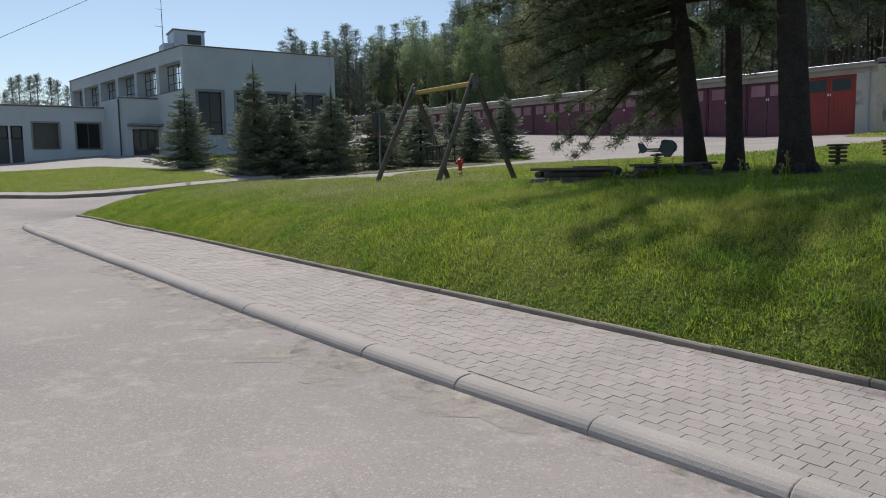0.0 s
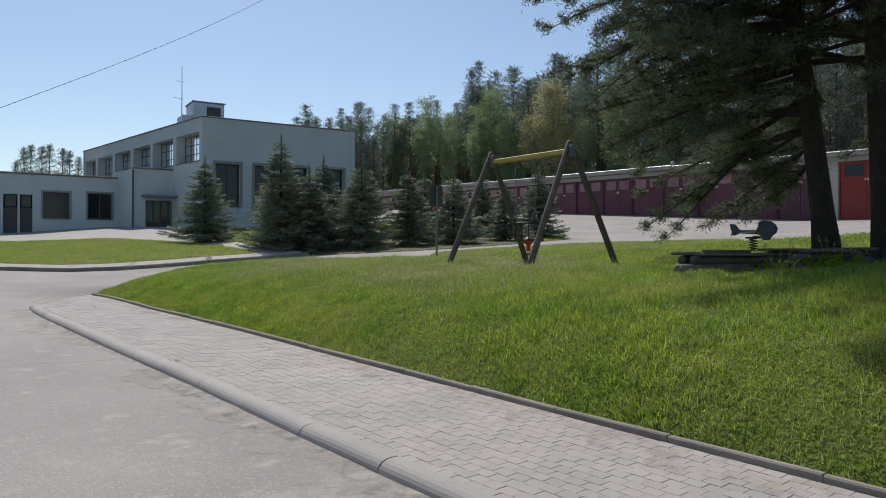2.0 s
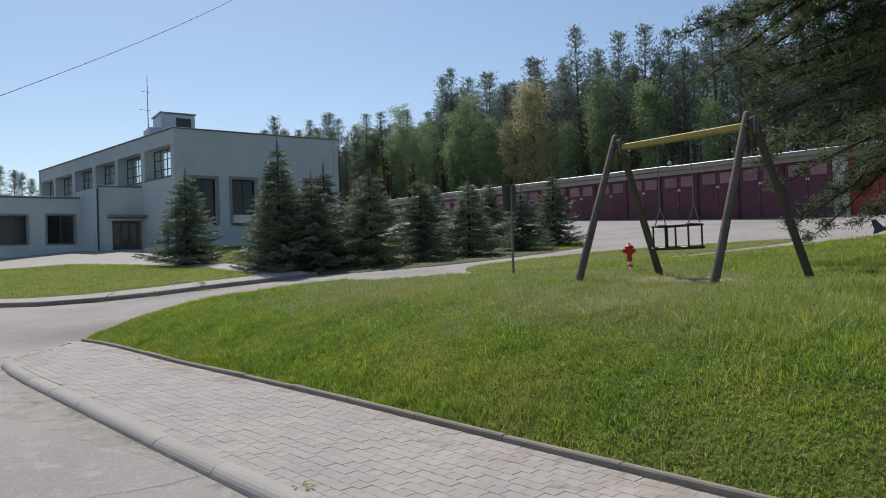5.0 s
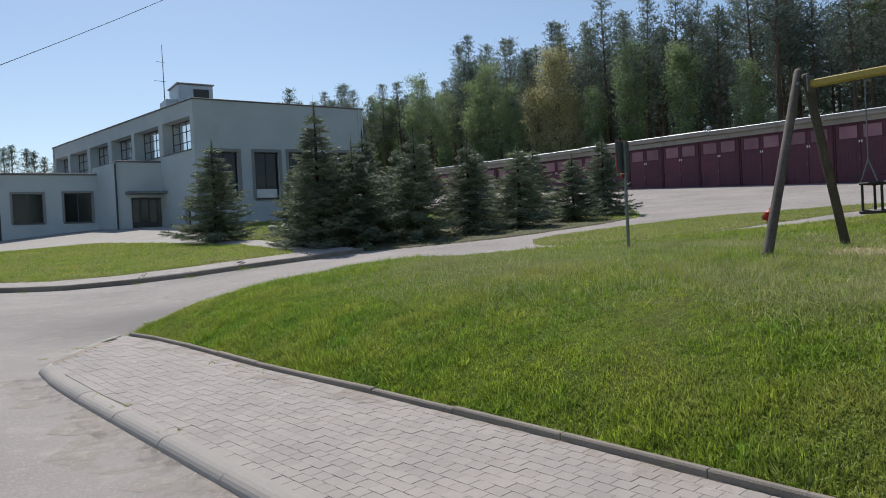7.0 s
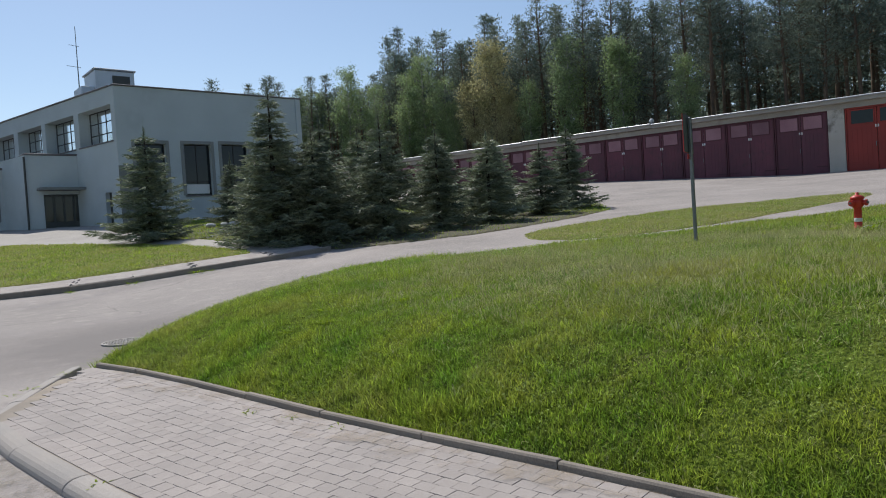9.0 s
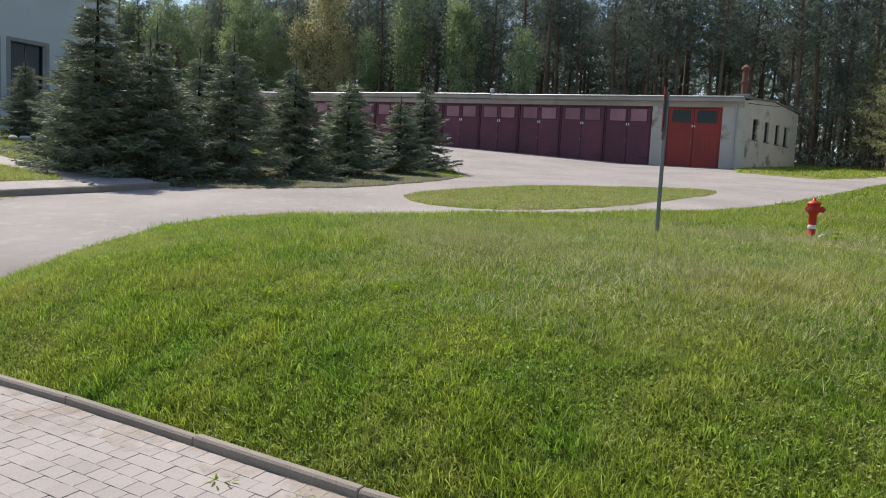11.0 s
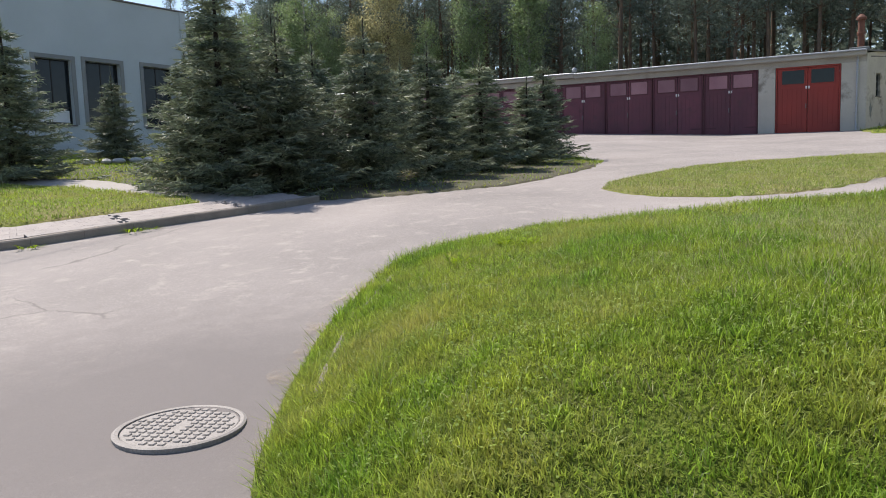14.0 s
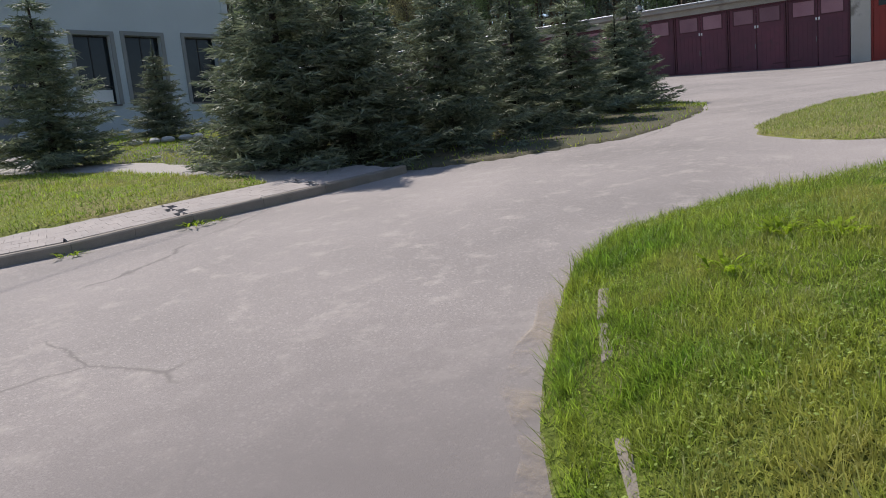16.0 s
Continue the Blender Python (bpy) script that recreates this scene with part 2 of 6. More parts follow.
M_PINE_LIGHT = mat("young_pine_needles", (0.24, 0.25, 0.12), 0.7, 0.25, 0.5, 6, 0.0, second=(0.15, 0.17, 0.08), island=0.4, translucent=0.4)
M_LEAF = mat("birch_leaves", (0.34, 0.42, 0.21), 0.6, 0.25, 0.4, 6, 0.0, second=(0.19, 0.27, 0.11), island=0.4, translucent=0.45)
M_LEAF_GOLD = mat("young_gold_leaves", (0.52, 0.48, 0.27), 0.6, 0.25, 0.4, 6, 0.0, second=(0.36, 0.35, 0.16), island=0.4, translucent=0.4)
M_GRASS = mat("grass_blades", (0.34, 0.405, 0.052), 0.5, 0.25, 1.6, 9, 0.0, second=(0.165, 0.30, 0.032), island=0.6, translucent=0.5, spec=0.4, stain=(0.42, 0.405, 0.11), stain_scale=0.6, stain_lo=0.47, stain_hi=0.72)
M_STRAW = mat("cut_dry_grass", (0.56, 0.53, 0.28), 0.8, 0.2, 2, 20, 0.0, second=(0.38, 0.38, 0.17), island=0.4, translucent=0.25, spec=0.15)
M_CLOVER = mat("clover_leaves", (0.30, 0.37, 0.10), 0.8, 0.2, 1.5, 30, 0.0, second=(0.20, 0.29, 0.07), island=0.4, translucent=0.4, spec=0.12)
M_WEED = mat("weed_leaves", (0.27, 0.38, 0.022), 0.75, 0.2, 2, 20, 0.0, island=0.3, translucent=0.45, spec=0.12)


def dusty(name, color, scale, lo, hi):
    """Loose sand that thins out in an uneven drift over what lies below."""
    m = mat(name, color, 0.95, 0.15, 2.0, 120, 0.3, 0.004)
    n, l = m.node_tree.nodes, m.node_tree.links
    geo, tex, ramp, tr, mix = n.new("ShaderNodeNewGeometry"), n.new("ShaderNodeTexNoise"), n.new("ShaderNodeValToRGB"), n.new("ShaderNodeBsdfTransparent"), n.new("ShaderNodeMixShader")
    tex.inputs["Scale"].default_value, tex.inputs["Detail"].default_value, tex.inputs["Roughness"].default_value = scale, 8, 0.7
    l.new(geo.outputs["Position"], tex.inputs["Vector"])
    ramp.color_ramp.elements[0].position, ramp.color_ramp.elements[1].position = lo, hi
    ramp.color_ramp.elements[1].color = (0.8, 0.8, 0.8, 1)
    l.new(tex.outputs["Fac"], ramp.inputs["Fac"])
    l.new(ramp.outputs["Color"], mix.inputs[0])
    l.new(tr.outputs[0], mix.inputs[1])
    l.new(n["Principled BSDF"].outputs[0], mix.inputs[2])
    l.new(mix.outputs[0], n["Material Output"].inputs["Surface"])
    return m


M_DRIFT = dusty("sand_drift", (0.45, 0.37, 0.28), 3.4, 0.46, 0.80)
M_DRIFT_PALE = dusty("pale_sand_drift", (0.47, 0.42, 0.36), 1.5, 0.46, 0.64)
M_CABLE = mat("cable_rubber", (0.05, 0.05, 0.06), 0.6, 0.1, 1, 10, 0.0)
M_SIGN = mat("sign_white", (0.70, 0.66, 0.62), 0.5, 0.08, 4, 40, 0.0)
M_SIGN_RED = mat("sign_red", (0.55, 0.05, 0.04), 0.5, 0.08, 4, 40, 0.0)
M_SIGN_BACK = mat("sign_back", (0.10, 0.105, 0.11), 0.5, 0.1, 4, 40, 0.0, metal=0.4)


# ---- mesh building ----
class Mesh:
    """Collects vertices and faces; turned into an object by part() or thing()."""

    def __init__(self):
        self.v, self.f = [], []

    def add(self, verts, faces, m=None):
        o = len(self.v)
        self.v += [tuple(m @ Vector(p)) if m is not None else tuple(p) for p in verts]
        self.f += [tuple(i + o for i in face) for face in faces]
        return self

    def box(self, a, b, c=0.01, m=None):
        """A box between two corners with chamfered edges of width c."""
        a, b = [min(p) for p in zip(a, b)], [max(p) for p in zip(a, b)]
        c = min(c, *[(q - p) * 0.45 for p, q in zip(a, b)])
        if c <= 0.0005:
            v = [(x, y, z) for x in (a[0], b[0]) for y in (a[1], b[1]) for z in (a[2], b[2])]
            return self.add(v, [(0, 1, 3, 2), (4, 6, 7, 5), (0, 4, 5, 1), (2, 3, 7, 6), (0, 2, 6, 4), (1, 5, 7, 3)], m)
        v, idx = [], {}
        for sx in (0, 1):
            for sy in (0, 1):
                for sz in (0, 1):
                    for k in range(3):
                        p = [(a, b)[s][i] for i, s in enumerate((sx, sy, sz))]
                        for i, s in enumerate((sx, sy, sz)):
                            if i != k:
                                p[i] += c if s == 0 else -c
                        idx[sx, sy, sz, k] = len(v)
                        v.append(p)
        f = []
        for k in range(3):
            i, j = (k + 1) % 3, (k + 2) % 3
            for s in (0, 1):
                q = []
                for si, sj in ((0, 0), (1, 0), (1, 1), (0, 1)):
                    key = [0, 0, 0]
                    key[k], key[i], key[j] = s, si, sj
                    q.append(idx[(*key, k)])
                f.append(tuple(q) if s else tuple(reversed(q)))
            for si in (0, 1):
                for sj in (0, 1):
                    lo, hi = [0, 0, 0], [0, 0, 0]
                    lo[i] = hi[i] = si
                    lo[j] = hi[j] = sj
                    hi[k] = 1
                    q = (idx[(*lo, i)], idx[(*hi, i)], idx[(*hi, j)], idx[(*lo, j)])
                    f.append(q if si != sj else tuple(reversed(q)))
        for sx in (0, 1):
            for sy in (0, 1):
                for sz in (0, 1):
                    q = tuple(idx[sx, sy, sz, k] for k in range(3))
                    f.append(q if (sx + sy + sz) % 2 else tuple(reversed(q)))
        return self.add(v, f, m)

    def tube(self, pts, radii, n=8, caps=True):
        """A round bar through points with a radius at each."""
        pts = [Vector(p) for p in pts]
        radii = radii if hasattr(radii, "__len__") else [radii] * len(pts)
        v, f = [], []
        side = None
        for k, p in enumerate(pts):
            d = (pts[min(k + 1, len(pts) - 1)] - pts[max(k - 1, 0)]).normalized()
            if side is None:
                side = d.orthogonal().normalized()
            side = (side - d * side.dot(d)).normalized()
            up = d.cross(side)
            v += [p + radii[k] * (math.cos(2 * math.pi * i / n) * side + math.sin(2 * math.pi * i / n) * up) for i in range(n)]
        for k in range(len(pts) - 1):
            f += [(k * n + i, k * n + (i + 1) % n, (k + 1) * n + (i + 1) % n, (k + 1) * n + i) for i in range(n)]
        if caps:
            f += [tuple(reversed(range(n))), tuple(range((len(pts) - 1) * n, len(pts) * n))]
        return self.add(v, f)

    def prism(self, outline, z0, z1, m=None):
        """An upright prism over a plan outline, counter-clockwise."""
        n = len(outline)
        v = [(x, y, z) for z in (z0, z1) for x, y in outline]
        f = [tuple(reversed(range(n))), tuple(range(n, 2 * n))] + [(i, (i + 1) % n, n + (i + 1) % n, n + i) for i in range(n)]
        return self.add(v, f, m)

    def lathe(self, profile, n=16, m=None):
        """Turned about z from (radius, height) pairs."""
        v = [(r * math.cos(2 * math.pi * i / n), r * math.sin(2 * math.pi * i / n), z) for r, z in profile for i in range(n)]
        f = [(k * n + i, k * n + (i + 1) % n, (k + 1) * n + (i + 1) % n, (k + 1) * n + i) for k in range(len(profile) - 1) for i in range(n)]
        f += [tuple(reversed(range(n))), tuple(range((len(profile) - 1) * n, len(profile) * n))]
        return self.add(v, f, m)

    def data(self, name, material, smooth=False):
        me = bpy.data.meshes.new(name)
        me.from_pydata(self.v, [], self.f)
        me.materials.append(material)
        if smooth:
            me.shade_smooth()
        return me


def part(name, b, material, parent, label="", smooth=False):
    ob = new(name, b if isinstance(b, bpy.types.Mesh) else b.data(name, material, smooth))
    if parent is not None:
        ob.parent = parent
        ob.matrix_parent_inverse = parent.matrix_basis.inverted()
    return tagged(ob, label)


def root(name, place, label, category, group="", kind=""):
    ob = new(name)
    ob.empty_display_size = 0.2
    ob.matrix_basis = place if isinstance(place, Matrix) else Matrix.Translation(place)
    return tagged(ob, label, category, group, kind)


def thing(name, b, material, label, category, group="", kind="", smooth=False, place=None):
    ob = new(name, b if isinstance(b, bpy.types.Mesh) else b.data(name, material, smooth))
    if place is not None:
        ob.matrix_basis = place
    return tagged(ob, label, category, group, kind)


def mesh_np(name, verts, loops, sizes, material):
    """A mesh from numpy arrays."""
    me = bpy.data.meshes.new(name)
    me.vertices.add(len(verts))
    me.vertices.foreach_set("co", np.asarray(verts, np.float32).ravel())
    me.loops.add(len(loops))
    me.loops.foreach_set("vertex_index", np.asarray(loops, np.int32))
    me.polygons.add(len(sizes))
    me.polygons.foreach_set("loop_start", np.r_[0, np.cumsum(sizes)[:-1]].astype(np.int32))
    me.update(calc_edges=True)
    me.materials.append(material)
    return me


# ---- the lie of the land ----
def road_z(x, y):
    x, y = np.clip(x, -40, 75), np.clip(y, -40, 110)
    rise = np.interp(x, (-40, 4.4, 6, 9.2, 12.8, 16, 26, 53, 75), (0, 0, 0.1, 0.44, 0.76, 1.0, 1.55, 3.4, 4.9))
    return 0.30 + 0.022 * y + rise + 0.042 * np.maximum(0, y - 30)


def edge_x(y):
    """The pavement's edging, against the lawn."""
    return np.interp(y, (-20, 2, 6.5, 9.6, 13, 15, 17, 19.7, 21.2), (6.1, 4.5, 4.22, 4.03, 3.85, 3.70, 3.525, 3.41, 3.15))


def kerb_x(y):
    """The kerb's outer foot, against the road."""
    return np.interp(y, (-20, 2, 4.3, 7.1, 10, 13, 16, 18, 19.2), (4.4, 2.90, 2.66, 2.47, 2.32, 2.11, 1.93, 1.81, 1.84))


def inside_by(poly, x, y):
    """How far points lie inside a plan outline; below zero outside."""
    x, y = np.asarray(x, float), np.asarray(y, float)
    near, crossings = np.full(x.shape, 1e9), np.zeros(x.shape, int)
    for (ax, ay), (bx, by) in zip(poly, poly[1:] + poly[:1]):
        dx, dy = bx - ax, by - ay
        t = np.clip(((x - ax) * dx + (y - ay) * dy) / (dx * dx + dy * dy + 1e-12), 0, 1)
        near = np.minimum(near, np.hypot(x - ax - t * dx, y - ay - t * dy))
        cross = ((ay > y) != (by > y)) & (x < (bx - ax) * (y - ay) / (by - ay + 1e-12) + ax)
        crossings += cross
    return np.where(crossings % 2 == 1, near, -near)


def rounded(poly, rounds=2):
    for _ in range(rounds):
        poly = [p for a, b in zip(poly, poly[1:] + poly[:1]) for p in ((0.75 * a[0] + 0.25 * b[0], 0.75 * a[1] + 0.25 * b[1]), (0.25 * a[0] + 0.75 * b[0], 0.25 * a[1] + 0.75 * b[1]))]
    return poly


LAWN = [(float(edge_x(y)) + 0.07, y) for y in (-20, 2, 6.5, 9.6, 13, 15, 17, 19.7)] + [(3.30, 21.06), (4.25, 22.14), (5.10, 22.79), (6.22, 23.54), (7.22, 23.99), (8.2, 24.36), (9.1, 24.42), (10.2, 24.0),
        (11.3, 23.3), (12.8, 22.2), (14.9, 20.2), (17.05, 18.75), (19.2, 17.7), (27.4, 16.4), (46.7, 13.4), (62, 11), (62, -20)]
ISLAND = rounded([(14.5, 23.7), (14.5, 22.2), (15.6, 20.9), (18, 20.2), (22, 19.75), (27.4, 19.3), (28.2, 20.4), (26.8, 22.1), (24, 24.7), (20, 25.2), (16, 25.2)], 1)
NORTH_KERB = [(-16, 42.0), (-4, 36.7), (3.5, 32.9), (6.27, 31.65), (7.6, 31.0), (9.1, 30.6), (11.2, 30.15), (12.9, 29.9)]
NORTH = NORTH_KERB + [(13.2, 31.5), (13.0, 34), (13.3, 38.5), (12.6, 43.5), (13.2, 47), (16.6, 54), (13, 66), (-16, 68)]
TRIANGLE = [(-16, 44.0), (-4, 38.7), (3.5, 34.8), (6.5, 33.2), (8.84, 32.15), (11.2, 31.45), (11.5, 32.6), (11.6, 36.9), (10.4, 43.0), (9.0, 48.2), (6.2, 51.0), (-16, 54.5)]
BED = [(12.95, 30.0), (14, 28.6), (16.2, 27.1), (19.8, 27.3), (23, 27.8), (26.5, 28.9), (29.5, 31.3), (35, 40), (42, 54), (31, 53.6), (16.9, 54.5), (13.9, 47), (12.9, 43.6), (13.0, 38.5), (12.5, 34)]
FAR_GRASS = [(46.5, 21.6), (43.6, 17.0), (48.6, 14.9), (62, 12.3), (80, 12), (80, 24), (64, 20.4), (53.2, 22.9)]


def lawn_z(x, y, d=None):
    d = inside_by(LAWN, x, y) if d is None else d
    r = road_z(x, y)
    south = np.clip((15.5 - y) / 3, 0, 1)
    top = 1.62 - 0.05 * south + (0.065 - 0.016 * south) * np.maximum(0, x - 11)
    swell = 0.03 * np.sin(1.7 * x + 0.6 * y) * np.sin(1.1 * y - 0.4 * x)
    return np.where(d > 0, r + 0.05 + (np.maximum(top - r, 0.06) + swell) * (1 - np.exp(-np.maximum(d, 0) / 1.5)), r + 0.05 + 0.7 * d)


def sheet_z(poly, lift, x, y, inset=0.0):
    d = inside_by(poly, x, y) - inset
    return road_z(x, y) + np.where(d > 0, lift + 0.03 * np.minimum(d, 1.0), lift + (0.7 if inset == 0 else 2.0) * d), d


def sheet(name, poly, height, step, material, label, category, clip=0.35):
    """A ground sheet over a plan outline, whose rim dips under what lies beside it."""
    xs = np.arange(min(p[0] for p in poly) - 0.5, max(p[0] for p in poly) + 0.5 + step, step)
    ys = np.arange(min(p[1] for p in poly) - 0.5, max(p[1] for p in poly) + 0.5 + step, step)
    gx, gy = np.meshgrid(xs, ys)
    d = inside_by(poly, gx, gy)
    gz = height(gx, gy)
    keep = d > -max(clip, step * 1.5)
    number = np.cumsum(keep.ravel()).reshape(keep.shape) - 1
    ok = keep[:-1, :-1] & keep[1:, :-1] & keep[:-1, 1:] & keep[1:, 1:]
    quads = np.stack([number[:-1, :-1], number[:-1, 1:], number[1:, 1:], number[1:, :-1]], -1)[ok]
    verts = np.stack([gx, gy, gz], -1)[keep]
    me = mesh_np(name, verts, quads.ravel(), np.full(len(quads), 4), material)
    me.shade_smooth()
    return tagged(new(name, me), label, category, kind="structure")


def ground_grid(name, xs, ys, drop, material, label, category):
    gx, gy = np.meshgrid(xs, ys)
    gz = road_z(gx, gy) - drop
    n = np.arange(gx.size).reshape(gx.shape)
    quads = np.stack([n[:-1, :-1], n[:-1, 1:], n[1:, 1:], n[1:, :-1]], -1).reshape(-1, 4)
    me = mesh_np(name, np.stack([gx, gy, gz], -1).reshape(-1, 3), quads.ravel(), np.full(len(quads), 4), material)
    me.shade_smooth()
    return tagged(new(name, me), label, category, kind="structure")


far = [-2500, -900, -400, -200, -120, -80, -60]
ground_grid("ground", np.array(far + list(range(-40, 121, 2)) + [150, 220, 400, 900, 2500]), np.array(far + list(range(-40, 141, 2)) + [170, 240, 420, 900, 2500]),
            0.08, M_GROUND, "dark earthy ground with needle litter under the woods", "ground")
ground_grid("road", np.arange(-16, 53.01, 0.5), np.arange(-20, 100.01, 0.5), 0.0, M_ASPHALT, "worn pale grey asphalt road with sandy stains and cracks", "road")
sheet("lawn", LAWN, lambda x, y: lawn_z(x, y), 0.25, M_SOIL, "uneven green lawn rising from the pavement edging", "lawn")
sheet("lawn_island", ISLAND, lambda x, y: sheet_z(ISLAND, 0.03, x, y)[0], 0.3, M_DRYSOIL, "teardrop island of dry short grass in the asphalt", "lawn")
sheet("pavement_north", NORTH, lambda x, y: sheet_z(NORTH, 0.085, x, y, 0.14)[0], 0.2, M_CONCRETE, "pale concrete path and forecourt before the hall", "pavement", 0.1)
sheet("lawn_north", TRIANGLE, lambda x, y: sheet_z(TRIANGLE, 0.16, x, y)[0], 0.3, M_DRYSOIL, "short green grass between kerb and concrete path", "lawn")
sheet("planting_bed", BED, lambda x, y: sheet_z(BED, 0.03, x, y, 0.12)[0], 0.25, M_LITTER, "needle-littered bed with thin grass under the spruces", "planting bed", 0.15)
sheet("lawn_far", FAR_GRASS, lambda x, y: sheet_z(FAR_GRASS, 0.05, x, y)[0], 0.6, M_DRYSOIL, "strip of grass beside the garage's end wall", "lawn")

# ---- the hall ----
def wall_frame(x, y, degrees):
    """A wall's own frame: x along it, y outwards of the place, z up."""
    return Matrix.Translation((x, y, 0)) @ Matrix.Rotation(radians(degrees), 4, "Z")


def wall_panel(length, z0, z1, openings, depth=0.45, start=0.0):
    """A wall of that length whose outer face is y = 0, with openings (a, b, low, high) right through it."""
    b = Mesh()
    cuts = sorted({start, length, *[o[0] for o in openings], *[o[1] for o in openings]})
    for a, c in zip(cuts, cuts[1:]):
        z = z0
        for o in sorted((o for o in openings if o[0] <= a + 1e-6 and o[1] >= c - 1e-6), key=lambda o: o[2]):
            if o[2] > z:
                b.box((a, 0, z), (c, depth, o[2]), 0)
            z = o[3]
        b.box((a, 0, z), (c, depth, z1), 0)
    return b


def window(parent, m, a, b, z0, z1, cols, rows, glass, depth=0.3, bar=0.06, frame_mat=None, surround=0.0, rows_at=None, sill=True):
    """A window in a wall's opening: frame with bars, each pane, sill and an optional raised surround."""
    y0, y1 = depth, depth + 0.07
    ring = [(x, y, z) for y in (y0, y1) for x, z in ((a, z0), (b, z0), (b, z1), (a, z1), (a + bar, z0 + bar), (b - bar, z0 + bar), (b - bar, z1 - bar), (a + bar, z1 - bar))]
    faces = []
    for i in range(4):
        j = (i + 1) % 4
        faces += [(i, j, 4 + j, 4 + i), (8 + i, 12 + i, 12 + j, 8 + j), (i, 8 + i, 8 + j, j), (4 + i, 4 + j, 12 + j, 12 + i)]
    w = part("window", Mesh().add(ring, faces, m), frame_mat or M_FRAME, parent)
    xs = [a + (b - a) * k / cols for k in range(cols + 1)]
    zs = rows_at or [z0 + (z1 - z0) * k / rows for k in range(rows + 1)]
    for x in xs[1:-1]:
        part("glazing_bar", Mesh().box((x - bar / 2, y0 + 0.005, z0 + bar), (x + bar / 2, y1 - 0.005, z1 - bar), 0.005, m), frame_mat or M_FRAME, w)
    for z in zs[1:-1]:
        part("glazing_bar", Mesh().box((a + bar, y0 + 0.008, z - bar / 2), (b - bar, y1 - 0.008, z + bar / 2), 0.005, m), frame_mat or M_FRAME, w)
    for xa, xb in zip(xs, xs[1:]):
        for za, zb in zip(zs, zs[1:]):
            g = Mesh().box((xa + bar / 2, y0 + 0.03, za + bar / 2), (xb - bar / 2, y0 + 0.042, zb - bar / 2), 0, m)
            part("pane", g, glass, w)
    if sill:
        part("sill", Mesh().box((a - 0.08, -0.09, z0 - 0.07), (b + 0.08, depth, z0 - 0.002), 0.012, m), M_ROOFEDGE, w)
    if surround:
        s, k = Mesh(), surround
        s.box((a - k, -0.05, z0), (a, 0.0, z1 + k), 0.01, m).box((b, -0.05, z0), (b + k, 0.0, z1 + k), 0.01, m).box((a, -0.05, z1), (b, 0.0, z1 + k), 0.01, m)
        part("surround", s, M_SURROUND, w)
    return w


def wall_parts(name, parent, m, panel, material, flipped=False, label=""):
    """Each block of a wall panel becomes a part of its own."""
    for k in range(0, len(panel.v), 8):
        faces = [tuple(i - k for i in f) for f in panel.f if k <= f[0] < k + 8]
        part(name, Mesh().add(panel.v[k:k + 8], [tuple(reversed(f)) for f in faces] if flipped else faces, m), material, parent, label)


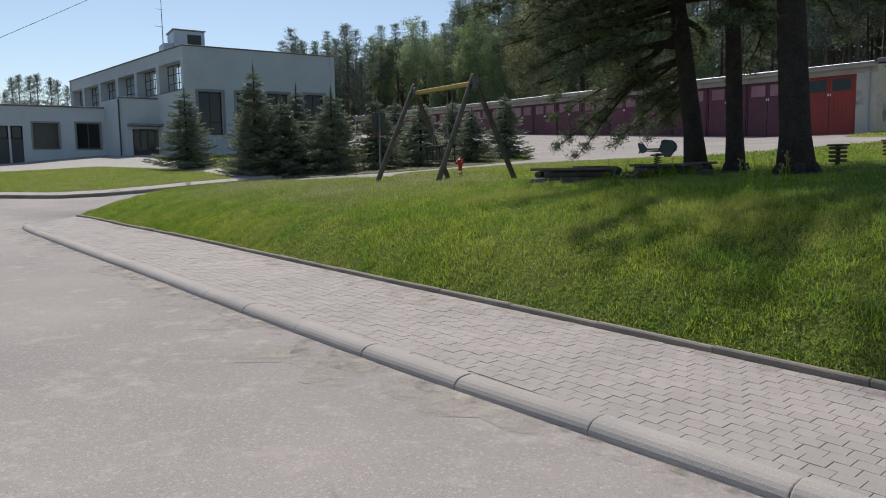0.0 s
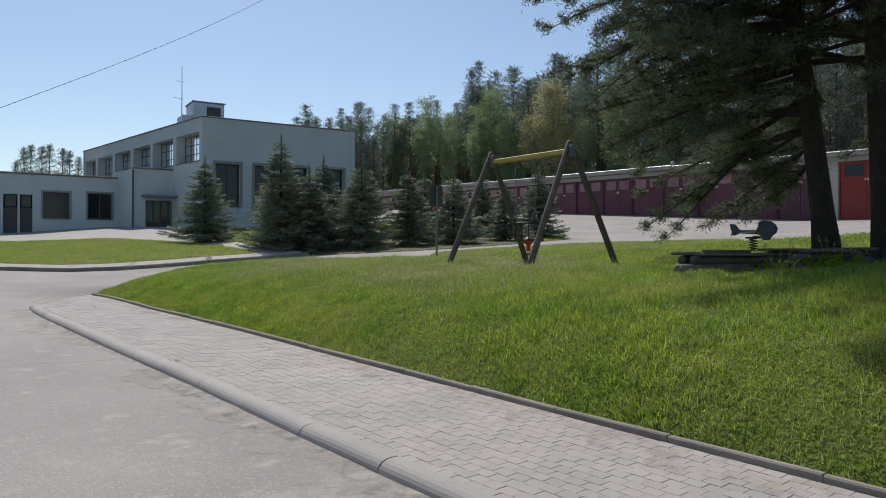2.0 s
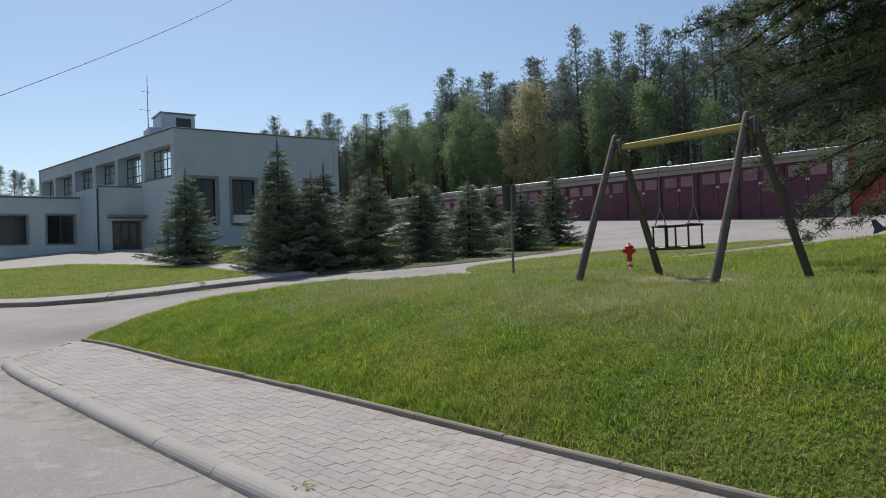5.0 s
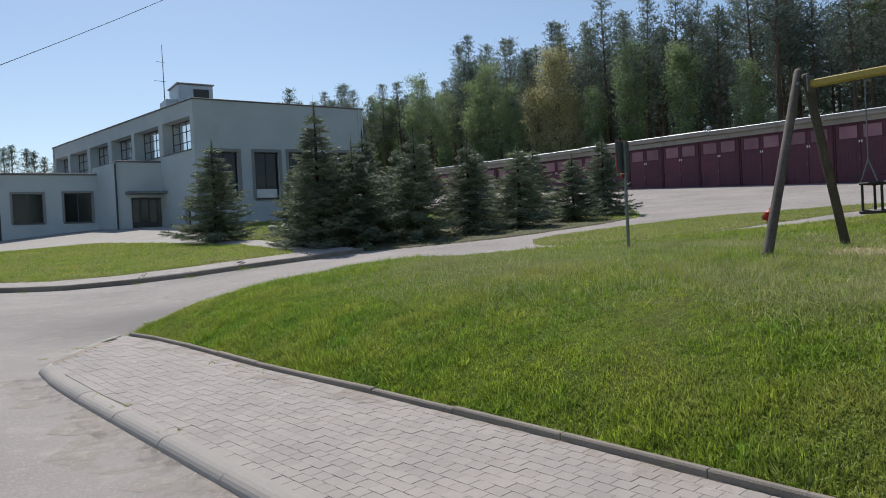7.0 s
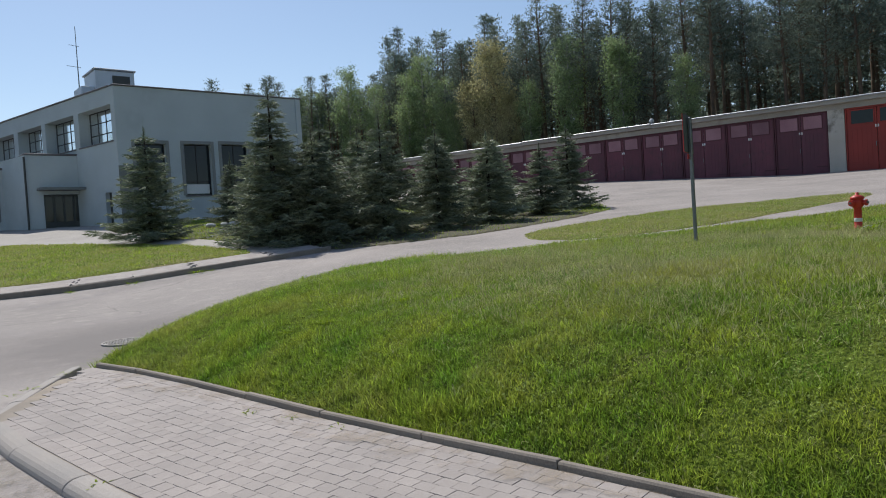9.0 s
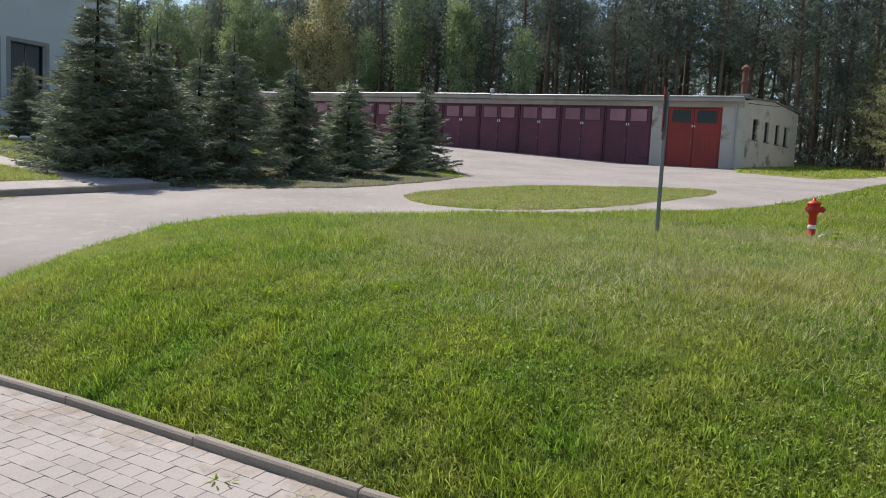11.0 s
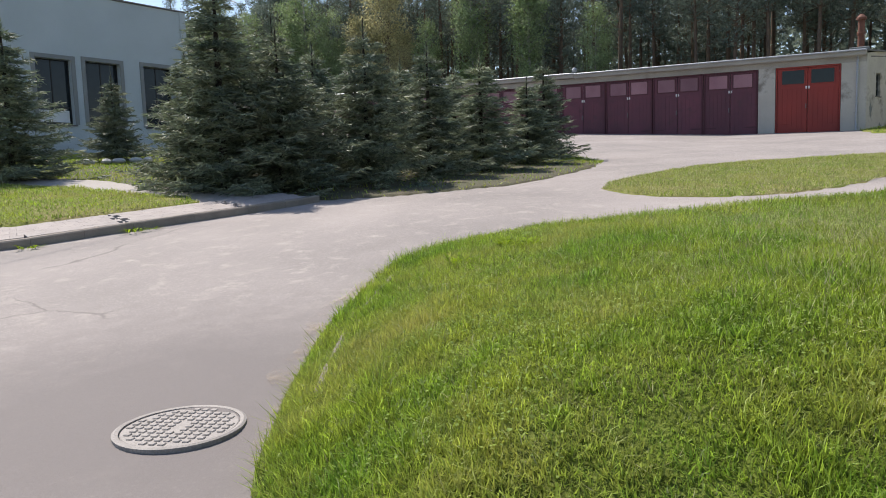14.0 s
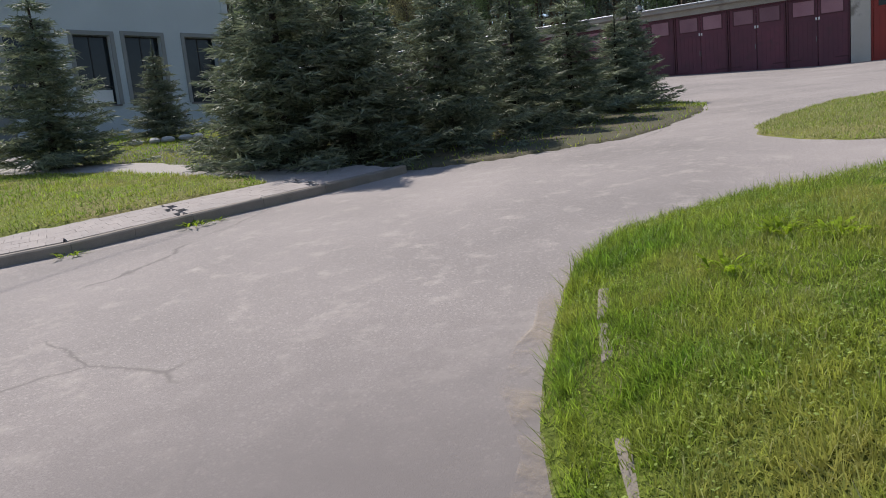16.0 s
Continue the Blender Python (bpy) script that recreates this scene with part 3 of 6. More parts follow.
def build_hall():
    hall = root("industrial_hall", (16.3, 55.0, 3.4), "grey plastered flat-roofed hall with high strip windows and a low wing", "building")
    front, side = wall_frame(16.3, 55.0, -4.0), wall_frame(16.3, 55.0, 98.5)
    top, base = 11.72, 2.6
    wide, long = 12.1, 25.4
    tall = [(0.98, 2.75, 5.3, 8.42), (3.85, 5.55, 5.3, 8.45), (6.25, 8.05, 5.3, 8.5), (9.35, 11.1, 5.3, 8.55)]
    wall_parts("wall", hall, front, wall_panel(wide, base, top, tall), M_PLASTER)
    bays = [(0.45, 4.3), (4.9, 8.75), (9.25, 12.8), (13.45, 17.05), (17.6, 21.4), (21.9, 24.8)]
    # the long side runs away to the north; its own x axis points along it, its outside is to the west
    flip = side @ Matrix.Diagonal((1, -1, 1, 1))
    openings = [(a, b, 8.62, 10.72) for a, b in bays] + [(1.0, 1.75, 3.3, 5.65)]
    p = wall_panel(long, base, top, openings, 1.0, 0.02)
    wall_parts("wall", hall, flip, p, M_PLASTER, True)
    # rear and far walls close the hall
    u, v = Vector((math.cos(radians(-4)), math.sin(radians(-4)), 0)), Vector((-math.sin(radians(8.5)), math.cos(radians(8.5)), 0))
    c = Vector((16.3, 55.0, 0))
    q = [c + u * wide, c + u * wide + v * long, c + v * long]
    for a, b in ((q[0], q[1]), (q[1], q[2])):
        d = (b - a).normalized()
        m = wall_frame(a.x, a.y, math.degrees(math.atan2(d.y, d.x)))
        part("wall", Mesh().box((0, 0, base), ((b - a).length, 0.4, top), 0.0, m), M_PLASTER, hall)
    quad = [(p.x, p.y) for p in (c + u * 0.05 + v * 0.05, q[0] - u * 0.05 + v * 0.05, q[1] - u * 0.05 - v * 0.05, q[2] + u * 0.05 - v * 0.05)]
    part("roof", Mesh().prism(quad, top - 0.5, top - 0.2), M_ROOFEDGE, hall)
    cap = Mesh().box((-0.08, -0.08, top), (wide + 0.08, 0.5, top + 0.09), 0.02, front)
    part("roof_edge", cap, M_ROOFEDGE, hall)
    part("roof_edge", Mesh().box((0.5, -1.0, top), (long, 0.08, top + 0.09), 0.02, side), M_ROOFEDGE, hall)
    # Dark sheet behind the front windows stands for the unlit room.
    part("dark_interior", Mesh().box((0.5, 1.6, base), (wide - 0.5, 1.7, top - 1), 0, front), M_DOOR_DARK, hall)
    for a, b, z0, z1 in tall:
        window(hall, front, a, b, z0, z1, 2, 2, M_GLASS_DARK, 0.3, 0.05, frame_mat=M_SPRING, surround=0.2, rows_at=[z0, 6.15, z1])
    # Pale board across the second window's lower panes.
    part("pale_blind", Mesh().box((3.98, 0.28, 5.42), (5.42, 0.295, 6.0), 0.004, front), M_WHITE, hall)
    for a, b in bays:
        window(hall, flip, a, b, 8.62, 10.72, 4, 3, M_GLASS_SKY, 0.7, 0.055, sill=False)
        part("sill", Mesh().box((a - 0.1, 0.06, 8.54), (b + 0.1, -0.75, 8.62), 0.01, side), M_ROOFEDGE, hall)
    part("side_door", Mesh().box((1.0, -0.25, 3.2), (1.75, -0.3, 5.65), 0.01, side), M_DOOR_DARK, hall)
    # the painted dado at the front's foot
    part("dado", Mesh().box((-0.02, -0.03, base), (0.9, 0.0, 7.1), 0.005, front), M_DADO, hall)
    # entrance block
    blk = wall_frame(12.75, 60.0, -4.0)
    door = [(0.85, 3.1, 2.6, 5.85)]
    w = wall_panel(2.95, base, 8.2, door, 0.35)
    wall_parts("wall", hall, blk, w, M_PLASTER)
    part("wall", Mesh().box((0, -0.02, base), (4.0, -0.35, 8.2), 0, wall_frame(12.75, 60.0, 98.5)), M_PLASTER, hall)
    part("roof", Mesh().box((-0.05, -0.06, 8.2), (3.4, 4.0, 8.32), 0.02, blk), M_ROOFEDGE, hall)
    d = part("entrance_door", Mesh().box((0.85, 0.25, 2.9), (3.1, 0.31, 5.85), 0.01, blk), M_DOOR_DARK, hall, "dark double entrance door under a canopy")
    for k in range(4):
        part("pane", Mesh().box((0.95 + k * 0.55, 0.236, 4.2), (1.36 + k * 0.55, 0.246, 5.7), 0.004, blk), M_GLASS_DARK, d)
    part("canopy", Mesh().box((0.5, -0.9, 6.05), (3.3, 0.0, 6.22), 0.02, blk), M_DADO, hall)
    part("downpipe", Mesh().tube([tuple(blk @ Vector((-0.06, -0.08, z))) for z in (3.3, 5.5, 8.1)], 0.06), M_DOOR_DARK, hall)
    # low wing
    wing = wall_frame(12.3, 63.3, -4.0)
    ws = [(-2.1, -0.4, 4.45, 6.45), (-5.1, -3.35, 4.45, 6.4), (-11.2, -9.2, 4.3, 6.2), (-14.5, -12.6, 4.3, 6.2)]
    ds = [(-7.65, -6.75, 2.6, 6.15), (-6.6, -5.8, 2.6, 6.15)]
    w = wall_panel(0.0, base, 7.65, ws + ds, 0.4, -26.0)
    wall_parts("wall", hall, wing, w, M_PLASTER)
    part("roof", Mesh().box((-26.1, -0.1, 7.65), (2.0, 9.0, 7.78), 0.02, wing), M_ROOFEDGE, hall)
    part("wall", Mesh().box((-26.0, 0.41, base), (-25.6, 9.0, 7.65), 0, wing), M_PLASTER, hall)
    part("dado", Mesh().box((-5.1, -0.02, 3.0), (-0.0, 0.0, 4.36), 0.004, wing), M_PLASTER, hall)
    # Another dark sheet, in place of the shade inside the wing.
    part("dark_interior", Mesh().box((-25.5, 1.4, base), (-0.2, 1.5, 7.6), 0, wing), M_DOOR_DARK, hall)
    for a, b, z0, z1 in ws:
        window(hall, wing, a, b, z0, z1, 2, 1, M_GLASS_DARK, 0.2, 0.06, surround=0.14)
    for a, b, z0, z1 in ds:
        dd = part("wing_door", Mesh().box((a, 0.2, z0), (b, 0.26, 5.2), 0.01, wing), M_DOOR_DARK, hall)
        part("pane", Mesh().box((a + 0.1, 0.19, 5.25), (b - 0.1, 0.2, z1 - 0.05), 0.003, wing), M_GLASS_DARK, dd)
    return hall


build_hall()

# roof house and mast on the hall
rh = root("roof_plant_house", (18.6, 61.5, 11.5), "small blue-grey sheet-clad plant house on the hall roof", "plant house")
hm = wall_frame(17.0, 61.0, -4.0)
part("body", Mesh().box((0.45, 0, 11.45), (2.9, 2.6, 14.0), 0.04, hm), M_BLUE_GREY, rh)
part("annex", Mesh().box((-0.35, 0.3, 11.45), (0.44, 2.2, 12.95), 0.03, hm), M_BLUE_GREY, rh)
part("duct", Mesh().box((2.92, 0.5, 11.45), (3.9, 1.4, 12.75), 0.05, hm), M_TIN, rh)
part("lid", Mesh().box((0.35, -0.1, 14.0), (3.0, 2.7, 14.12), 0.03, hm), M_TIN, rh)
part("louvre", Mesh().box((1.5, -0.03, 12.4), (2.6, -0.002, 13.7), 0.01, hm), M_DOOR_DARK, rh)
mast = root("roof_antenna", (17.2, 63.3, 11.5), "thin steel antenna mast on the hall roof", "antenna")
part("pole", Mesh().tube([(17.2, 63.3, 11.4), (17.2, 63.3, 17.3)], [0.045, 0.02], 6), M_STEEL, mast)
for z, s in ((14.6, 0.7), (16.0, 0.5)):
    part("crossbar", Mesh().tube([(17.2 - s, 63.2, z), (17.2 + 0.2, 63.35, z)], 0.015, 5), M_STEEL, mast)

# ---- the row of garages ----
GX, GY0, SHEAR = 52.5, 22.35, 0.025


def gz(y, z):
    """Heights rise along the row with the yard."""
    return z + SHEAR * (y - GY0)


def slab(b, x0, x1, y0, y1, z0, z1, c=0.0):
    k = len(b.v)
    b.box((x0, y0, z0), (x1, y1, z1), c)
    b.v[k:] = [(x, y, gz(y, z)) for x, y, z in b.v[k:]]
    return b


def build_garages():
    g = root("garage_row", (GX, GY0, 4.2), "long flat-roofed garage row with maroon doors and pale plaster", "garage")
    end = 28.4 + 3.45 * 19
    back = GX + 10.4
    # pillars, lintel and walls
    for y0, y1 in ((GY0, 23.7), (27.4, 28.4)):
        part("pillar", slab(Mesh(), GX, GX + 0.4, y0, y1, 3.3, 8.25), M_GWALL, g)
    part("lintel", slab(Mesh(), GX - 0.02, GX + 0.4, GY0, end, 8.25, 8.62), M_FASCIA, g)
    y = GY0
    k = 0
    while y < end - 0.1:
        y2 = min(end, 41.0 if y < 40.9 else y + 13.0)
        part("fascia", slab(Mesh(), GX - 0.45, GX + 0.1, y + 0.01, y2 - 0.01, 8.60 + 0.05 * (k % 2), 8.86 + 0.05 * (k % 2), 0.03), M_FASCIA, g)
        part("gutter", slab(Mesh(), GX - 0.58, GX - 0.42, y + 0.01, y2 - 0.01, 8.83 + 0.05 * (k % 2), 8.95 + 0.05 * (k % 2), 0.04), M_TIN, g)
        y, k = y2, k + 1
    roof = Mesh()
    for (xa, za), (xb, zb) in (((GX - 0.3, 8.84), (GX + 5, 9.2)), ((GX + 5, 9.2), (back, 8.95))):
        for yy, s in ((GY0 - 0.1, 1), ):
            roof.add([(xa, GY0 - 0.15 - 0.242 * (xa - GX), gz(GY0, za)), (xb, GY0 - 0.15 - 0.242 * (xb - GX), gz(GY0, zb)), (xb, end, gz(end, zb)), (xa, end, gz(end, za)),
                      (xa, GY0 - 0.15 - 0.242 * (xa - GX), gz(GY0, za + 0.1)), (xb, GY0 - 0.15 - 0.242 * (xb - GX), gz(GY0, zb + 0.1)), (xb, end, gz(end, zb + 0.1)), (xa, end, gz(end, za + 0.1))],
                     [(3, 2, 1, 0), (4, 5, 6, 7), (0, 1, 5, 4), (1, 2, 6, 5), (2, 3, 7, 6), (3, 0, 4, 7)])
    part("roof", roof, M_ROOF, g)
    # end wall with four broken windows, running back askew
    em = Matrix.Translation((GX + 0.02, GY0, 0)) @ Matrix.Rotation(radians(-13.6), 4, "Z")
    wins = [(1.7, 2.5, 6.3, 7.7), (3.9, 4.7, 6.3, 7.7), (6.0, 6.8, 6.3, 7.7), (7.8, 8.6, 6.3, 7.7)]
    w = wall_panel(10.6, 3.2, 8.75, wins, 0.35)
    w.v = [(x, y, z + (0.42 * math.sin(math.pi * min(x / 10.6, 1)) + 0.12 * x / 10.6 if z > 8.7 else 0)) for x, y, z in w.v]
    wall_parts("end_wall", g, em, w, M_GWALL, False, "pale peeling plaster")
    for a, b, z0, z1 in wins:
        window(g, em, a, b, z0, z1, 2, 3, M_GLASS_DARK, 0.12, 0.05, M_DOOR_DARK)
    for a, b, c, d in ((0.5, 1.1, 4.9, 5.9), (4.6, 5.2, 4.6, 5.3), (2.2, 3.0, 4.3, 4.7)):
        pts = [(a + (b - a) * (0.5 + 0.5 * math.cos(t) * (0.7 + 0.3 * math.sin(3 * t + a))), -0.012, c + (d - c) * (0.5 + 0.5 * math.sin(t) * (0.75 + 0.25 * math.cos(4 * t)))) for t in [k * math.pi / 8 for k in range(16)]]
        part("bare_patch", Mesh().add(pts + [(x, -0.002, z) for x, _, z in pts], [tuple(range(16))] + [(i, i + 16, (i + 1) % 16 + 16, (i + 1) % 16) for i in range(16)], em), M_DADO, g)
    part("back_wall", Mesh().add([(x, y, gz(y, z)) for x in (back, back + 0.3) for y in (20.0, end) for z in (3.0, 8.95)],
                                 [(0, 1, 3, 2), (4, 6, 7, 5), (0, 4, 5, 1), (2, 3, 7, 6), (0, 2, 6, 4), (1, 5, 7, 3)]), M_GWALL, g)
    part("north_wall", slab(Mesh(), GX, back, end, end + 0.3, 3.0, 8.9), M_GWALL, g)
    part("downpipe", Mesh().tube([(GX - 0.07, 22.85, 4.2), (GX - 0.07, 22.85, 8.4), (GX - 0.4, 22.8, 8.75)], 0.06), M_TIN, g)

    def gate(y0, y1, z0, z1, paint, panel, frame_paint, red=False):
        """A double garage door with glazed tops, framed leaves, strap hinges, a bay plate and handles."""
        fr = Mesh()
        slab(fr, GX + 0.05, GX + 0.2, y0, y0 + 0.09, z0, z1, 0.01)
        slab(fr, GX + 0.05, GX + 0.2, y1 - 0.09, y1, z0, z1, 0.01)
        slab(fr, GX + 0.05, GX + 0.2, y0 + 0.09, y1 - 0.09, z1 - 0.09, z1, 0.01)
        d = part("gate", fr, frame_paint, g)
        mid = (y0 + y1) / 2
        for s, (a, b) in enumerate(((y0 + 0.1, mid - 0.012), (mid + 0.012, y1 - 0.1))):
            leaf = slab(Mesh(), GX + 0.11, GX + 0.16, a, b, z0 + 0.04, z1 - 0.1, 0.01)
            n = 6
            for k in range(n):
                ya = a + 0.03 + (b - a - 0.06) * k / n
                slab(leaf, GX + 0.10, GX + 0.112, ya + 0.008, ya + (b - a - 0.06) / n - 0.008, z0 + 0.1, z1 - 1.35, 0.004)
            lf = part("leaf", leaf, paint, d)
            wa, wb = (a + 0.26, b - 0.18) if s == 0 else (a + 0.18, b - 0.26)
            part("pane", slab(Mesh(), GX + 0.095, GX + 0.108, wa, wb, z1 - 1.06, z1 - 0.22, 0.004), panel, lf)
            rim = Mesh()
            for ya, yb, za, zb in ((wa - 0.06, wa, z1 - 1.12, z1 - 0.16), (wb, wb + 0.06, z1 - 1.12, z1 - 0.16), (wa, wb, z1 - 1.12, z1 - 1.06), (wa, wb, z1 - 0.22, z1 - 0.16)):
                slab(rim, GX + 0.08, GX + 0.11, ya, yb, za, zb, 0.006)
            part("glazing_bead", rim, frame_paint if not red else paint, lf)
            part("hinge", slab(Mesh(), GX + 0.085, GX + 0.1, (a, b - 0.7)[s], (a + 0.7, b)[s], z0 + 0.5, z0 + 0.58, 0.004), frame_paint, lf)
        part("handle", slab(Mesh(), GX + 0.06, GX + 0.1, mid + 0.05, mid + 0.1, z0 + 1.55, z0 + 1.85, 0.01), M_STEEL, d)
        plate = part("plate", slab(Mesh(), GX + 0.085, GX + 0.1, mid - 0.12, mid - 0.03, z1 - 1.39, z1 - 1.22, 0.003), M_WHITE, d)
        slabs = slab(Mesh(), GX + 0.085, GX + 0.1, mid + 0.03, mid + 0.12, z1 - 1.39, z1 - 1.22, 0.003)
        part("plate", slabs, M_WHITE, d)
        return d

    gate(23.72, 27.38, 4.1, 8.25, M_RED, M_GLASS_DARK, M_RED, True)
    y = 28.42
    for k in range(19):
        gate(y + 0.02, y + 3.43, 4.05, 8.25, M_PURPLE, M_PANEL, M_PURPLE_DARK)
        y += 3.45
    return g


build_garages()
stove = root("roof_flue", (55.6, 22.9, 9.0), "rusty brown sheet-metal flue with a cap on the garage roof", "chimney")
part("base", Mesh().box((55.0, 22.4, 8.9), (56.3, 23.5, 9.5), 0.04), M_DADO, stove)
part("pipe", Mesh().lathe([(0.2, 9.5), (0.2, 11.2), (0.3, 11.25), (0.3, 11.38), (0.07, 11.6)], 14, Matrix.Translation((55.6, 22.9, 0))), M_RUST, stove)
part("collar", Mesh().lathe([(0.24, 10.3), (0.26, 10.4), (0.24, 10.5)], 14, Matrix.Translation((55.6, 22.9, 0))), M_RUST, stove)
vent = root("roof_vent", (52.2, 41.0, 9.3), "small round tin ventilator on the garage roof edge", "ventilator")
part("stem", Mesh().tube([(52.2, 41.0, 9.1), (52.2, 41.0, 9.55)], 0.06), M_TIN, vent)
part("cowl", Mesh().lathe([(0.05, 9.5), (0.17, 9.55), (0.2, 9.68), (0.15, 9.8), (0.04, 9.86)], 12, Matrix.Translation((52.2, 41.0, 0))), M_TIN, vent)

# the white building beyond the garages
wb = root("white_building", (50.7, 13.0, 3.8), "white rendered building corner with a dark downpipe", "building")
wm = wall_frame(50.7, 13.05, -100.0)
pw = wall_panel(14.0, 3.0, 11.4, [(3.0, 4.4, 5.6, 7.4)], 0.4)
wall_parts("wall", wb, wm, pw, M_WHITE)
part("wall", Mesh().box((0, -0.4, 3.0), (9.0, 0, 11.4), 0, wall_frame(50.7, 13.05, -10.0)), M_WHITE, wb)
window(wb, wm, 3.0, 4.4, 5.6, 7.4, 2, 1, M_GLASS_DARK, 0.15, 0.06)
part("roof", Mesh().box((-0.2, -0.25, 11.4), (14.2, 9.2, 11.6), 0.03, wm), M_ROOFEDGE, wb)
part("plinth", Mesh().box((0, -0.03, 3.0), (14.0, 0, 3.95), 0.01, wm), M_DADO, wb)
part("bracket", Mesh().tube([tuple(wm @ Vector(q)) for q in ((0.3, -0.05, 7.0), (1.2, -0.05, 7.0), (1.25, -0.05, 5.7))], 0.04, 6), M_DOOR_DARK, wb)

# ---- kerbs and edging ----
def kerb_profile():
    return [(0.0, -0.25), (0.0, 0.012), (0.006, 0.03), (0.02, 0.05), (0.042, 0.067), (0.07, 0.077), (0.11, 0.082), (0.158, 0.08), (0.165, 0.072), (0.165, -0.25)]


def bar_along(pts, profile, gap=0.004):
    """A straight kerb stone between two places, its cross-section given as (across, up)."""
    b = Mesh()
    (x0, y0, z0), (x1, y1, z1) = pts
    d = Vector((x1 - x0, y1 - y0, 0))
    n, d2 = d.length, d.normalized()
    a = Vector((d2.y, -d2.x, 0))
    rows = []
    for s, z in ((gap / 2, z0), (gap / 2 + 0.006, z0), (n - gap / 2 - 0.006, z1), (n - gap / 2, z1)):
        shrink = 0.003 if s in (gap / 2, n - gap / 2) else 0.0
        rows.append([Vector((x0, y0, z)) + d2 * s + a * (u + (shrink if u < 0.1 else -shrink)) + Vector((0, 0, w - (shrink if w > 0 else 0))) for u, w in profile])
    m = len(profile)
    v = [p for r in rows for p in r]
    f = [(k * m + i, (k + 1) * m + i, (k + 1) * m + (i + 1) % m, k * m + (i + 1) % m) for k in range(3) for i in range(m)]
    f += [tuple(range(m)), tuple(reversed(range(3 * m, 4 * m)))]
    return b.add(v, f)


kerb = root("kerb", (2.5, 7.0, 0.4), "pale concrete kerb of rounded stones along the road", "kerb", kind="structure")
y = -15.0
while y < 18.9:
    y2 = min(y + 1.04, 19.2)
    part("kerb_stone", bar_along([(float(kerb_x(y)), y, float(road_z(2, y)) + random.uniform(-.004, .004)), (float(kerb_x(y2)), y2, float(road_z(2, y2)) + random.uniform(-.004, .004))], kerb_profile()), M_KERB, kerb)
    y = y2
bend = [(1.84, 19.2), (1.97, 19.6), (2.19, 20.02), (2.46, 20.46), (2.77, 20.93), (3.12, 21.4)]
for (xa, ya), (xb, yb) in zip(bend, bend[1:]):
    part("kerb_stone", bar_along([(xa, ya, float(road_z(2, ya)) - 0.015), (xb, yb, float(road_z(2, yb)) - 0.02)], kerb_profile()), M_KERB, kerb)


def pave_z(x, y):
    return float(road_z(2.0, y)) + 0.071 + 0.03 * (x - float(kerb_x(min(y, 19.2))))


edging = root("edging", (4.0, 9.0, 0.6), "narrow weathered concrete edging between pavers and lawn", "edging", kind="structure")
y = -15.0
eprof = [(0.0, -0.2), (0.0, 0.035), (0.01, 0.046), (0.045, 0.046), (0.055, 0.035), (0.055, -0.2)]
while y < 20.6:
    y2 = min(y + 1.0, 20.75)
    xa, xb = float(edge_x(y)), float(edge_x(y2))
    part("edging_stone", bar_along([(xa, y, pave_z(xa, y) + random.uniform(-.005, .005)), (xb, y2, pave_z(xb, y2) + random.uniform(-.005, .005))], eprof), M_EDGING, edging)
    y = y2
nk = root("kerb_north", (7.5, 31.4, 1.3), "upright grey concrete kerb along the far side of the road", "kerb", kind="structure")
nprof = [(0.0, -0.3), (0.0, 0.12), (0.02, 0.14), (0.13, 0.145), (0.15, 0.13), (0.15, -0.3)]
line = NORTH_KERB
for (xa, ya), (xb, yb) in zip(line, line[1:]):
    n = max(1, round(math.hypot(xb - xa, yb - ya)))
    for k in range(n):
        q = [(xa + (xb - xa) * t / n, ya + (yb - ya) * t / n) for t in (k, k + 1)]
        # the section grows to the right of the run, which is the road's side; run it backwards
        part("kerb_stone", bar_along([(*q[1], float(road_z(*q[1])) + random.uniform(-.008, .008)), (*q[0], float(road_z(*q[0])) + random.uniform(-.008, .008))], nprof), M_EDGING, nk)
# old edge stones sunk in the grass at the lawn's corner
old = root("sunken_kerb", (6.0, 23.1, 0.95), "old pale edge stones sunk in the grass at the corner", "kerb", kind="structure")
oprof = [(0.0, -0.2), (0.0, 0.02), (0.012, 0.034), (0.06, 0.036), (0.075, 0.02), (0.075, -0.2)]
line = [(4.86, 22.42), (5.35, 22.76), (5.9, 23.1), (6.45, 23.38), (7.0, 23.66), (7.55, 23.9)]
for k, ((xa, ya), (xb, yb)) in enumerate(zip(line, line[1:])):
    if k == 2:
        continue
    za, zb = (float(lawn_z(np.array(px), np.array(py))) for px, py in ((xa, ya), (xb, yb)))
    part("kerb_stone", bar_along([(xa, ya, za - 0.012 + random.uniform(-.012, .012)), (xb, yb, zb - 0.012 + random.uniform(-.012, .012))], oprof, 0.12), M_EDGING, old)

# the bedding under the pavers
bed = Mesh()
ys = np.arange(-15, 20.8, 0.5)
for ya, yb in zip(ys, ys[1:]):
    q = []
    for yy in (ya, yb):
        x0, x1 = float(kerb_x(min(yy, 19.2))) + 0.12 + max(0, yy - 19.4) * 0.75, float(edge_x(yy)) + 0.02
        q.append(((x0, yy, pave_z(x0, yy) - 0.006), (max(x0, x1), yy, pave_z(x1, yy) - 0.006)))
    bed.add([q[0][0], q[0][1], q[1][1], q[1][0]], [(0, 1, 2, 3)])
pavement = thing("pavement", bed, M_JOINT, "grey interlocking concrete paver footway with sandy joints", "pavement", kind="structure")


